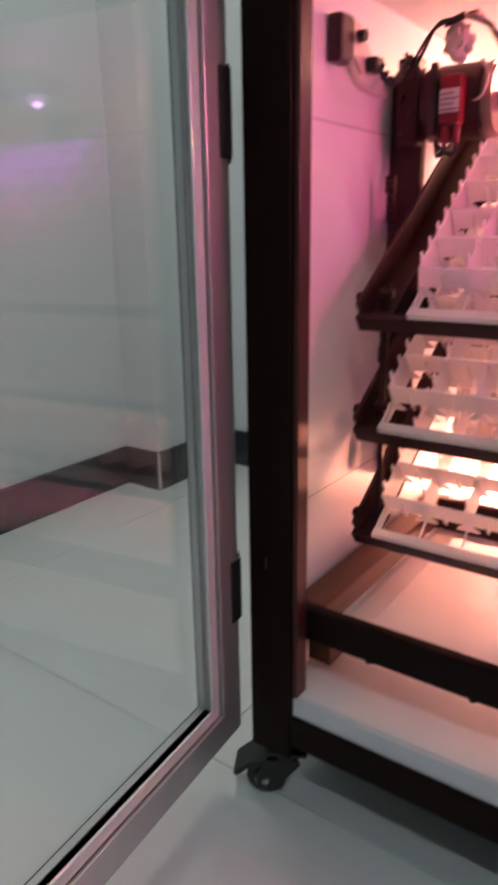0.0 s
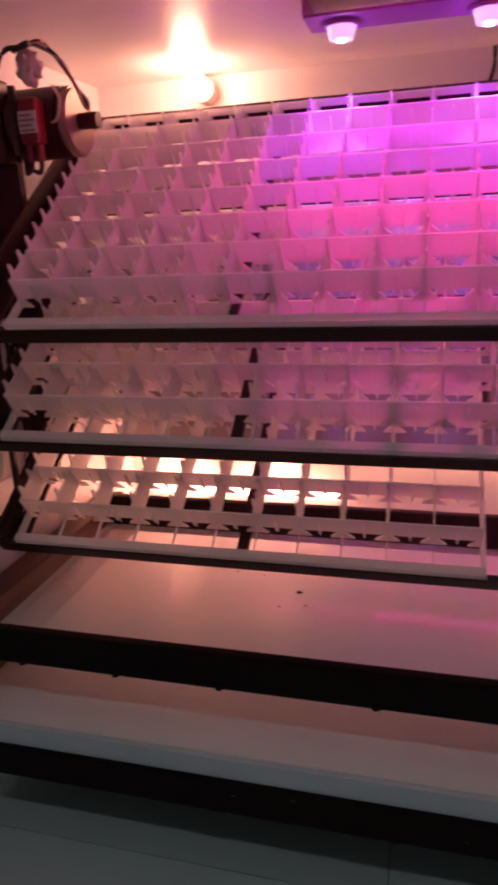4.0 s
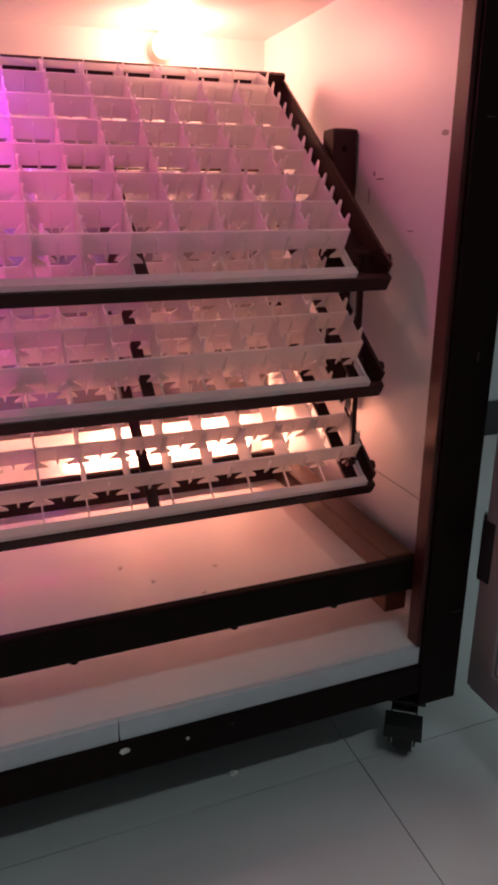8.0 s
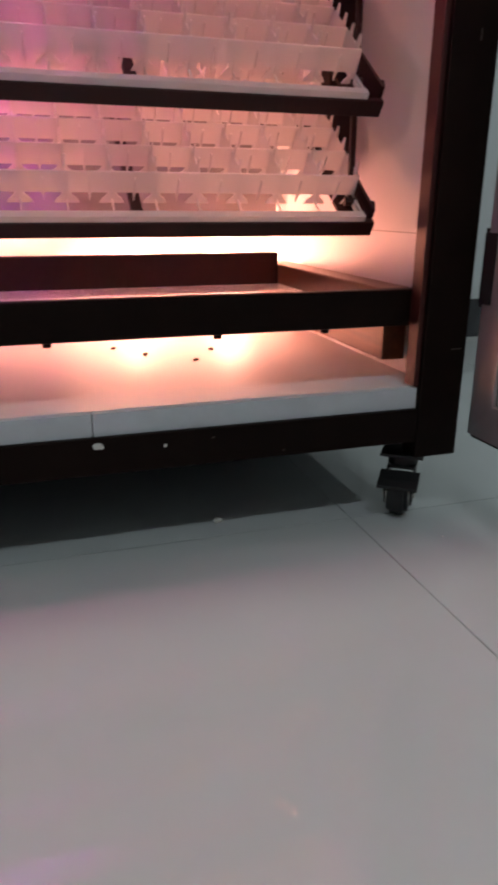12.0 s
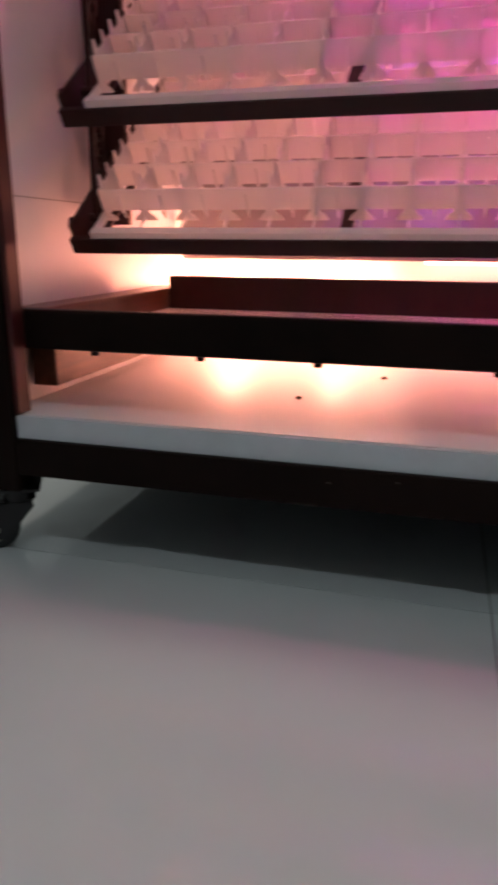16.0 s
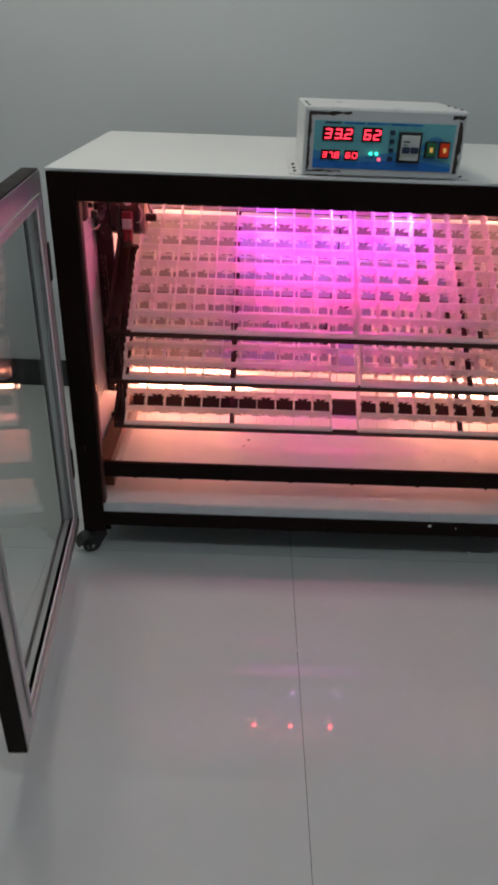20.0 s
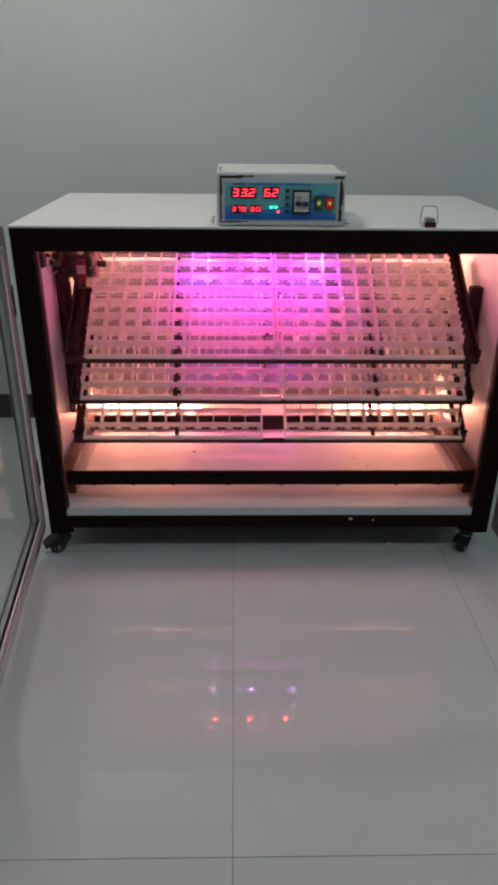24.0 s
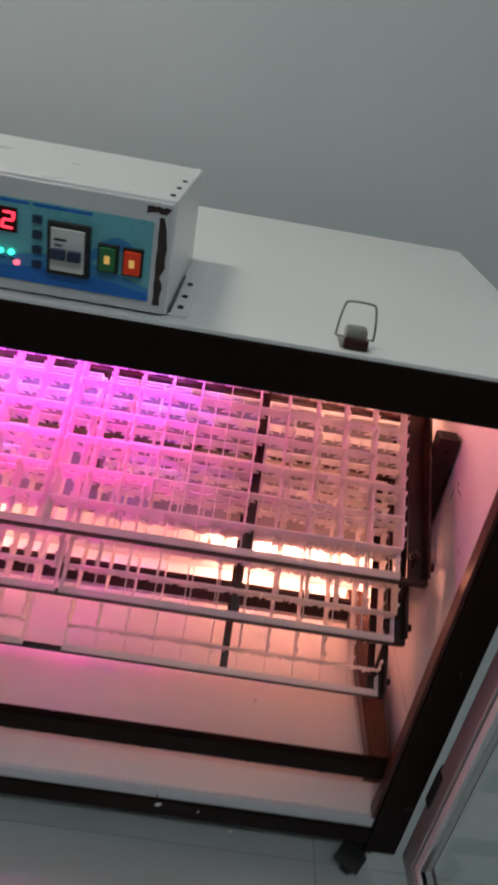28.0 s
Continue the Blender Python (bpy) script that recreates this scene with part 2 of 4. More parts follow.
M_REDLED = material("red_led", (0.3, 0.01, 0.02), 0.4, vary=0, emit=(1.0, 0.08, 0.12), strength=3.0)
M_GREENSW = material("green_rocker", (0.03, 0.16, 0.06), 0.25, vary=0.2)
M_REDSW = material("lit_red_rocker", (0.45, 0.03, 0.01), 0.25, vary=0.15, emit=(1.0, 0.06, 0.01), strength=0.10)
M_SWDOT = material("lit_rocker_mark", (0.6, 0.4, 0.1), 0.3, vary=0, emit=(1.0, 0.55, 0.15), strength=0.35)
M_NAVY = material("navy_toggle", (0.02, 0.035, 0.08), 0.35, vary=0.1)
M_BREAKER = material("pale_breaker", (0.6, 0.62, 0.6), 0.4, vary=0.06)
M_BULB = material("glowing_bulb", (0.9, 0.8, 0.7), 0.3, vary=0, emit=(1.0, 0.68, 0.42), strength=9.0)
M_TUBEHEAT = material("glowing_heat_tube", (0.9, 0.8, 0.7), 0.3, vary=0, emit=WARM, strength=26.0)
M_TUBEWARM = material("fill_heat_tube", (0.9, 0.8, 0.7), 0.3, vary=0, emit=WARM, strength=10.0)
M_LENS = material("glowing_led_lens", (0.8, 0.7, 0.9), 0.3, vary=0, emit=(0.85, 0.62, 1.0), strength=1.4)
M_CHIPLED = material("bright_led_chip", (0.8, 0.7, 0.9), 0.3, vary=0, emit=(0.75, 0.35, 1.0), strength=70.0)
M_REDEMIT = material("red_led_chip", (0.5, 0.05, 0.08), 0.3, vary=0, emit=(1.0, 0.04, 0.06), strength=75.0)
M_PURPLE = material("violet_housing", (0.28, 0.06, 0.4), 0.4, vary=0.15)
M_TUBE = material("glowing_ceiling_tube", (0.9, 0.9, 0.9), 0.4, vary=0, emit=(0.95, 1.0, 0.98), strength=6.0)
M_CRUMB = material("dark_crumb", (0.09, 0.05, 0.035), 0.8, vary=0.4, scale=100)
M_CHIP = material("pale_flake", (0.75, 0.74, 0.7), 0.6, vary=0.1, scale=100)
M_STICKER = material("pale_sticker", (0.55, 0.53, 0.56), 0.5, vary=0.06)
M_STICKER2 = material("grey_sticker", (0.24, 0.25, 0.26), 0.5, vary=0.1)
M_SCUFF = material("worn_enamel", (0.05, 0.035, 0.028), 0.5, vary=0.3, scale=80)
M_TOY = material("scuffed_mark", (0.3, 0.27, 0.25), 0.5, vary=0.2)

# ---- mesh helpers ----


def bm_box(bm, x0, x1, y0, y1, z0, z1, bev=0.0):
    r = bmesh.ops.create_cube(bm, size=1)
    vs = r["verts"]
    bmesh.ops.scale(bm, vec=(x1 - x0, y1 - y0, z1 - z0), verts=vs)
    bmesh.ops.translate(bm, vec=((x0 + x1) / 2, (y0 + y1) / 2, (z0 + z1) / 2), verts=vs)
    if bev:
        es = list({e for v in vs for e in v.link_edges})
        bmesh.ops.bevel(bm, geom=es, offset=bev, segments=2, profile=0.6, affect="EDGES")
    return vs


def box(x0, x1, y0, y1, z0, z1, bev=0.0):
    bm = bmesh.new()
    bm_box(bm, x0, x1, y0, y1, z0, z1, bev)
    return bm


def bm_cyl(bm, p, q, r, seg=20, r2=None):
    p, q = Vector(p), Vector(q)
    d = q - p
    m = Matrix.Translation((p + q) / 2) @ d.to_track_quat("Z", "Y").to_matrix().to_4x4()
    bmesh.ops.create_cone(bm, cap_ends=True, segments=seg, radius1=r, radius2=r if r2 is None else r2, depth=d.length, matrix=m)


def cyl(p, q, r, seg=20, r2=None, bev=0.0):
    bm = bmesh.new()
    bm_cyl(bm, p, q, r, seg, r2)
    if bev:
        es = [e for e in bm.edges if len(e.link_faces) == 2 and e.calc_face_angle(0) > 1.0]
        bmesh.ops.bevel(bm, geom=es, offset=bev, segments=2, affect="EDGES")
    return bm


def bm_tube(bm, pts, r, seg=8):
    pts = [Vector(p) for p in pts]
    rings = []
    for i, p in enumerate(pts):
        d = (pts[min(i + 1, len(pts) - 1)] - pts[max(i - 1, 0)]).normalized()
        q = d.to_track_quat("Z", "Y")
        rings.append([bm.verts.new(p + q @ Vector((r * math.cos(a), r * math.sin(a), 0))) for a in [2 * math.pi * k / seg for k in range(seg)]])
    for a, b in zip(rings, rings[1:]):
        for k in range(seg):
            bm.faces.new((a[k], a[(k + 1) % seg], b[(k + 1) % seg], b[k]))
    bm.faces.new(rings[0][::-1])
    bm.faces.new(rings[-1])


def smooth_path(pts, n=6):
    """Catmull-Rom through the points."""
    pts = [Vector(p) for p in pts]
    out = []
    for i in range(len(pts) - 1):
        a, b, c, d = pts[max(i - 1, 0)], pts[i], pts[i + 1], pts[min(i + 2, len(pts) - 1)]
        for k in range(n):
            t = k / n
            out.append(0.5 * (2 * b + (c - a) * t + (2 * a - 5 * b + 4 * c - d) * t * t + (3 * b - a - 3 * c + d) * t ** 3))
    return out + [pts[-1]]


def tube(pts, r, seg=8, smooth=True):
    bm = bmesh.new()
    bm_tube(bm, smooth_path(pts) if smooth else pts, r, seg)
    return bm


def bm_prism(bm, poly, lo, hi, axes=(0, 1, 2)):
    """A flat outline (two coordinates) pushed from lo to hi along the third axis."""
    def vert(a, b, c):
        v = [0, 0, 0]
        v[axes[0]], v[axes[1]], v[axes[2]] = a, b, c
        return bm.verts.new(v)
    p0 = [vert(a, b, lo) for a, b in poly]
    p1 = [vert(a, b, hi) for a, b in poly]
    n = len(poly)
    bm.faces.new(p0[::-1])
    bm.faces.new(p1)
    for i in range(n):
        bm.faces.new((p0[i], p0[(i + 1) % n], p1[(i + 1) % n], p1[i]))


def data(name, bm, mat, smooth=False):
    bmesh.ops.recalc_face_normals(bm, faces=bm.faces)
    me = bpy.data.meshes.new(name)
    bm.to_mesh(me)
    bm.free()
    me.materials.append(mat)
    if smooth:
        for p in me.polygons:
            p.use_smooth = True
        me.set_sharp_from_angle(angle=radians(40))
    return me


def part(name, bm, mat, parent, label="", smooth=False):
    ob = new(name, data(name, bm, mat, smooth))
    ob.parent = parent
    if label:
        tagged(ob, label)
    return ob


def thing(name, label, category, loc=(0, 0, 0), group="", kind=""):
    ob = new(name)
    ob.empty_display_size = 0.05
    ob.location = loc
    return tagged(ob, label, category, group, kind)


def structure(name, bm, mat, label="", category=""):
    ob = new(name, data(name, bm, mat))
    return tagged(ob, label, category, kind="structure")


# ---- plan ----
W, H, D = 1.236, 0.90, 0.66
POST, BOTTOM = 0.051, 0.070
ROOM_X0, ROOM_X1, ROOM_Y0, ROOM_Y1, ROOM_H = -0.895, 3.4, -4.2, 0.968, 2.7
IN_X0, IN_X1, IN_Y, IN_Z0, IN_Z1 = 0.030, W - 0.030, 0.555, 0.150, 0.862

# ---- room ----
structure("wall_north", box(ROOM_X0 - 0.15, ROOM_X1 + 0.15, ROOM_Y1, ROOM_Y1 + 0.15, 0, ROOM_H), M_WALL, "pale grey painted plaster wall behind the cabinet", "wall")
structure("wall_west", box(ROOM_X0 - 0.15, ROOM_X0, ROOM_Y0, ROOM_Y1, 0, ROOM_H), M_WALL, "pale grey painted plaster side wall", "wall")
structure("wall_east", box(ROOM_X1, ROOM_X1 + 0.15, ROOM_Y0, ROOM_Y1, 0, ROOM_H), M_WALL, "pale grey painted plaster side wall", "wall")
structure("wall_south", box(ROOM_X0 - 0.15, ROOM_X1 + 0.15, ROOM_Y0 - 0.15, ROOM_Y0, 0, ROOM_H), M_WALL, "pale grey painted plaster wall", "wall")
structure("ceiling", box(ROOM_X0 - 0.15, ROOM_X1 + 0.15, ROOM_Y0 - 0.15, ROOM_Y1 + 0.15, ROOM_H, ROOM_H + 0.1), M_CEIL, "plain white painted ceiling", "ceiling")
PIL_X, PIL_Y = -0.783, 0.690
structure("wall_pillar", box(ROOM_X0, PIL_X, PIL_Y, ROOM_Y1, 0, ROOM_H), M_WALL, "pale grey painted corner pillar", "pillar")
SK, SKT = 0.101, 0.011
for i, (a, b, c, d) in enumerate([
    (PIL_X + 0.0, ROOM_X1, ROOM_Y1 - SKT, ROOM_Y1 - 0.0005),
    (PIL_X, PIL_X + SKT, PIL_Y, ROOM_Y1 - SKT),
    (ROOM_X0, PIL_X + SKT, PIL_Y - SKT, PIL_Y - 0.0005),
    (ROOM_X0, ROOM_X0 + SKT, ROOM_Y0, PIL_Y - SKT),
    (ROOM_X1 - SKT, ROOM_X1, ROOM_Y0, ROOM_Y1 - SKT)]):
    structure("baseboard", box(a, b, c, d, 0, SK, 0.0015), M_SKIRT, "glossy black stone skirting board", "baseboard")
structure("trim", box(PIL_X + SKT, PIL_X + SKT + 0.004, PIL_Y - SKT - 0.004, PIL_Y - SKT + 0.002, 0, SK), M_TRIMEDGE, "pale metal corner strip on the skirting", "trim")

# ---- unseen ceiling tubes; the one at x 2.5 is added ----
for tx, ty in ((0.9, -1.42), (-0.12, 0.20), (2.5, -0.35)):
    t = thing("ceiling_tube_light", "unseen lit white fluorescent batten fixed to the ceiling", "ceiling light", (tx, ty, ROOM_H), "ceiling tube lights")
    part("housing", box(-0.62, 0.62, -0.04, 0.04, -0.045, -0.0005, 0.004), M_CASE, t)
    part("tube", cyl((-0.6, 0, -0.062), (0.6, 0, -0.062), 0.014), M_TUBE, t, "glowing tube", smooth=True)

# ---- cabinet ----
cab = thing("incubator_cabinet", "white incubator cabinet, dark steel frame, both glass doors open", "incubator")
for px in (0, W - POST):
    part("front_post", box(px, px + POST, 0, 0.03, BOTTOM, H, 0.002), M_FRAME, cab, "dark brown enamelled post")
    part("rear_post", box(px, px + POST, D - 0.03, D, BOTTOM, H, 0.002), M_FRAME, cab, "dark brown enamelled post")
part("top_beam", box(POST, W - POST, 0.001, 0.03, 0.848, H, 0.002), M_FRAME, cab, "dark brown enamelled beam")
part("bottom_beam", box(POST, W - POST, 0.001, 0.03, 0.0885, 0.126, 0.002), M_FRAME, cab, "dark brown enamelled beam with scuffs")
# Unseen rear beam, taken down near the floor to block light under the cabinet.
part("rear_light_stop_beam", box(POST, W - POST, D - 0.03, D - 0.001, 0.022, 0.126, 0.002), M_FRAME, cab)
for px in (0.001, W - 0.031):
    part("side_beam", box(px, px + 0.03, 0.03, D - 0.03, BOTTOM + 0.006, 0.112, 0.002), M_FRAME, cab)
part("floor_rail", box(0.031, W - 0.031, 0.16, 0.21, BOTTOM + 0.01, 0.112), M_FRAME, cab)
part("floor_rail", box(0.031, W - 0.031, 0.36, 0.41, BOTTOM + 0.01, 0.112), M_FRAME, cab)
# Added dark plate under the floor board, keeps bounced light off the floor.
part("light_stop_plate", box(0.032, W - 0.032, 0.031, D - 0.031, 0.1125, 0.1258), M_FRAME, cab, "added dark plate shading the cabinet underside")
part("top_panel", box(-0.002, W + 0.002, 0.003, D + 0.002, H + 0.0005, H + 0.006, 0.0015), M_TOPPANEL, cab, "white sheet top")
part("ceiling_panel", box(IN_X0, IN_X1, 0.03, IN_Y, IN_Z1, H, 0), M_PANEL, cab)
part("side_panel", box(0.003, IN_X0, 0.03, D - 0.03, 0.112, H, 0), M_PANEL, cab, "white side panel")
part("side_panel", box(IN_X1, W - 0.003, 0.03, D - 0.03, 0.112, H, 0), M_PANEL, cab, "white side panel")
part("back_panel", box(IN_X0, IN_X1, IN_Y, D - 0.004, 0.126, H, 0), M_PANEL, cab, "white back panel")
part("floor_board", box(IN_X0 + 0.0005, IN_X1 - 0.0005, 0.012, IN_Y, 0.1265, IN_Z0, 0.001), M_PANEL, cab, "white floor board")
part("board_edge", box(POST + 0.001, 0.838, 0.006, 0.0115, 0.1265, IN_Z0 - 0.001), M_FOAM, cab, "pale blue-grey board edge")
part("board_edge", box(0.8395, W - POST - 0.001, 0.006, 0.0115, 0.1265, IN_Z0 - 0.001), M_FOAM, cab, "pale blue-grey board edge")
for s in (0, 1):
    x0 = POST + 0.0005 if s == 0 else W - POST - 0.0065
    part("edge_strip", box(x0, x0 + 0.006, 0.004, 0.024, 0.151, 0.847, 0.001), M_STRIP, cab, "reddish brown wooden edge strip")
# runners under the wire tray
for x0 in (0.044, W - 0.072):
    part("runner", box(x0, x0 + 0.028, 0.052, 0.46, 0.171, 0.2125, 0.0015), M_WOOD, cab, "brown wooden runner")


def caster(cx, cy, turn, pedal):
    m = Matrix.Translation((cx, cy, 0)) @ Matrix.Rotation(radians(turn), 4, "Z")
    bm = bmesh.new()
    bm_box(bm, -0.024, 0.024, -0.024, 0.024, 0.066, 0.0695, 0.001)
    bm_cyl(bm, (0, 0, 0.054), (0, 0, 0.066), 0.017)
    for s in (-1, 1):
        bm_prism(bm, [(-0.020, 0.054), (0.014, 0.056), (0.016, 0.048), (-0.014, 0.012), (-0.033, 0.014), (-0.037, 0.030)], s * 0.0145 - 0.001, s * 0.0145 + 0.001, (1, 2, 0))
    bm_box(bm, -0.0155, 0.0155, -0.020, 0.012, 0.052, 0.0545)
    ob = part("caster", bm, M_BLACK, cab, "black swivel caster with brake", smooth=True)
    ob.matrix_basis = m
    bm = bmesh.new()
    bm_cyl(bm, (-0.0115, -0.024, 0.0235), (0.0115, -0.024, 0.0235), 0.0235, 28)
    bmesh.ops.bevel(bm, geom=[e for e in bm.edges if e.calc_face_angle(0) > 1.0], offset=0.004, segments=2, affect="EDGES")
    part("wheel", bm, M_BLACK, ob, "black rubber wheel", smooth=True)
    bm = bmesh.new()
    bm_cyl(bm, (-0.0135, -0.024, 0.0235), (0.0135, -0.024, 0.0235), 0.013, 20)
    part("hub", bm, M_STEEL, ob, "grey wheel hub", smooth=True)
    bm = bmesh.new()
    bm_cyl(bm, (-0.018, -0.024, 0.0235), (0.018, -0.024, 0.0235), 0.004, 10)
    part("axle", bm, M_STEEL, ob)
    if pedal:
        bm = bmesh.new()
        if pedal == "short":
            bm_prism(bm, [(-0.020, 0.050), (-0.040, 0.046), (-0.052, 0.042), (-0.052, 0.0385), (-0.040, 0.0415), (-0.020, 0.045)], -0.022, 0.022, (1, 2, 0))
        else:
            bm_prism(bm, [(-0.022, 0.056), (-0.044, 0.050), (-0.062, 0.034), (-0.058, 0.030), (-0.044, 0.042), (-0.022, 0.047)], -0.019, 0.019, (1, 2, 0))
        part("brake_pedal", bm, M_BLACK, ob, "black plastic brake pedal")


caster(0.032, 0.026, -62, True)
caster(W - 0.046, 0.032, -36, "short")
caster(0.030, D - 0.035, 140, False)
caster(W - 0.030, D - 0.035, 170, False)

# ---- doors ----
DW, DZ0, DZ1, DF = 0.617, 0.100, 0.905, 0.050


def door(side):
    """A leaf hinged at the local origin, running along +x, its inner face towards +y."""
    bm = bmesh.new()
    bm_prism(bm, [(0, DZ0), (DF, DZ0 + DF), (DF, DZ1 - DF), (0, DZ1)], -0.008, 0.014, (0, 2, 1))
    d = part("door", bm, M_ALU, cab, "open door leaf with a satin aluminium frame")
    g = 0.0003
    for name, poly in (("free_stile", [(DW - DF, DZ0 + DF), (DW, DZ0), (DW, DZ1), (DW - DF, DZ1 - DF)]),
                       ("bottom_rail", [(g, DZ0), (DW - g, DZ0), (DW - DF, DZ0 + DF - g), (DF, DZ0 + DF - g)]),
                       ("top_rail", [(g, DZ1), (DF, DZ1 - DF + g), (DW - DF, DZ1 - DF + g), (DW - g, DZ1)])):
        bm = bmesh.new()
        bm_prism(bm, poly, -0.008, 0.014, (0, 2, 1))
        part(name, bm, M_ALU, d, "satin aluminium rail")

    def ring(inset, width, y0, y1, mat, name, label=""):
        a, b = inset, inset + width
        for k, (x0, x1, z0, z1) in enumerate([(a, b, DZ0 + a, DZ1 - a), (DW - b, DW - a, DZ0 + a, DZ1 - a), (b, DW - b, DZ0 + a, DZ0 + b), (b, DW - b, DZ1 - b, DZ1 - a)]):
            part(name, box(x0, x1, y0, y1, z0, z1, 0.0008), mat, d, label)
    ring(DF - 0.015, 0.006, 0.0145, 0.0185, M_ALU, "glazing_bead")
    ring(DF - 0.007, 0.013, 0.004, 0.0145, M_BEZEL, "inner_bead")
    ring(DF - 0.0085, 0.0016, 0.0142, 0.0152, M_GASKET, "gasket", "dark rubber gasket")
    ring(DF + 0.004, 0.002, 0.0035, 0.0125, M_GASKET, "gasket", "dark rubber gasket")
    # dark outer skin
    ring(-0.002, DF - 0.010, -0.0185, -0.0082, M_FRAME, "outer_frame", "dark brown outer frame")
    # dark end caps round the leaf
    for x0, x1, z0, z1 in ((DW + 0.0004, DW + 0.003, DZ0 - 0.002, DZ1 + 0.002), (0.004, DW, DZ1 + 0.0004, DZ1 + 0.003), (0.004, DW, DZ0 - 0.003, DZ0 - 0.0004)):
        part("edge_cap", box(x0, x1, -0.0080, 0.0125, z0, z1, 0.0006), M_FRAME, d, "dark brown edge cap")
    g = part("glass_pane", box(DF, DW - DF, -0.002, 0.002, DZ0 + DF, DZ1 - DF), M_GLASS, d, "clear glass pane")
    g.visible_shadow = False
    for hz, hh in ((0.777, 0.080), (0.314, 0.078)):
        bm = bmesh.new()
        bm_cyl(bm, (-0.004, 0.008, hz - hh), (-0.004, 0.008, hz), 0.0055, 12)
        bm_box(bm, -0.003, 0.014, 0.0142, 0.0165, hz - hh + 0.004, hz - 0.004)
        part("hinge", bm, M_BLACK, d, "black door hinge", smooth=True)
    if side > 0:
        bm = bmesh.new()
        bm_box(bm, 0.058, 0.115, 0.0022, 0.0028, 0.52, 0.68)
        part("sticker", bm, M_STICKER, d, "pale rectangular sticker on the glass")
        bm = bmesh.new()
        bm_box(bm, 0.060, 0.125, 0.0022, 0.0027, 0.685, 0.80)
        part("sticker", bm, M_STICKER2, d, "grey sticker with a pale round emblem")
        bm = bmesh.new()
        for k in range(20):
            a0, a1 = 2 * math.pi * k / 24 + 0.6, 2 * math.pi * (k + 1) / 24 + 0.6
            pts = [(0.092 + r * math.cos(a), 0.745 + r * 1.35 * math.sin(a)) for r, a in ((0.026, a0), (0.026, a1), (0.017, a1), (0.017, a0))]
            bm_prism(bm, pts, 0.0029, 0.0033, (0, 2, 1))
        part("emblem", bm, M_STICKER, d, "pale ring-shaped emblem")
    return d


left_door = door(-1)
left_door.matrix_basis = pose(-0.020, -0.014, 0, 0, 0, -84.8)
right_door = door(1)
# mirrored leaf
right_door.matrix_basis = Matrix.Translation((W + 0.016, -0.016, 0)) @ Matrix.Rotation(radians(-88.8), 4, "Z") @ Matrix.Diagonal((1, -1, 1, 1))

# ---- wire tray on the runners ----
ht = thing("hatching_tray", "brown framed hatching tray with fine wire screen on runners", "tray")
HX0, HX1, HY0, HY1, HZ0, HZ1 = 0.034, 1.190, 0.026, 0.379, 0.213, 0.252
part("front_rail", box(HX0, HX1, HY0, HY0 + 0.014, HZ0, HZ1, 0.003), M_FRAME, ht, "dark brown front rail")
HR = 0.037
for a in (HX0, HX1 - HR):
    part("side_rail", box(a, a + HR, HY0 + 0.0145, HY1 + 0.050, HZ0 + 0.001, HZ1, 0.003), M_WOOD, ht, "varnished brown side rail")
part("back_rail", box(HX0 + HR + 0.0005, HX1 - HR - 0.0005, HY1 - 0.014, HY1, HZ0, HZ1 + 0.017, 0.003), M_RACK, ht, "dark red-brown back rail")
bm = bmesh.new()
nx, ny = 70, 26
vs = []
for j in range(ny + 1):
    for i in range(nx + 1):
        x = HX0 + HR + (HX1 - HX0 - 2 * HR) * i / nx
        y = HY0 + 0.015 + (HY1 - HY0 - 0.030) * j / ny
        edge = min(1, i / 3, (nx - i) / 3, j / 3, (ny - j) / 3)
        z = HZ0 + 0.0110 + edge * 0.0050 * (noise.noise(Vector((x * 5, y * 9, 0.3))) + 0.4 * noise.noise(Vector((x * 16, y * 22, 1.3))))
        vs.append(bm.verts.new((x, y, z)))
for j in range(ny):
    for i in range(nx):
        k = j * (nx + 1) + i
        bm.faces.new((vs[k], vs[k + 1], vs[k + nx + 2], vs[k + nx + 1]))
part("wire_screen", bm, M_MESH, ht, "wrinkled fine wire screen", smooth=True)
for bx in (0.128, 0.236, 0.347, 0.500, 0.647, 0.805, 0.969, 1.085):
    bm = bmesh.new()
    bm_cyl(bm, (bx, HY0 + 0.007, HZ0 - 0.004), (bx, HY0 + 0.007, HZ0 + 0.001), 0.0042, 10)
    part("screw_head", bm, M_FRAME, ht, smooth=True)

# ---- turning racks and egg trays ----
SLOPE = radians(36.0)
TRAY_L = 0.362
RX0, RX1 = 0.071, 1.168
RACKS = [(0.098, 0.553, 0.001), (0.099, 0.436, 0.046), (0.104, 0.315, 0.060)]
CELL_U, CELL_V, COLS, ROWS, LEAD = 0.0446, 0.0460, 11, 7, 0.026


def slope_pose(y, z):
    """Local x across, y up the slope, z square to it."""
    return Matrix.Translation((0, y, z)) @ Matrix.Rotation(SLOPE, 4, "X")


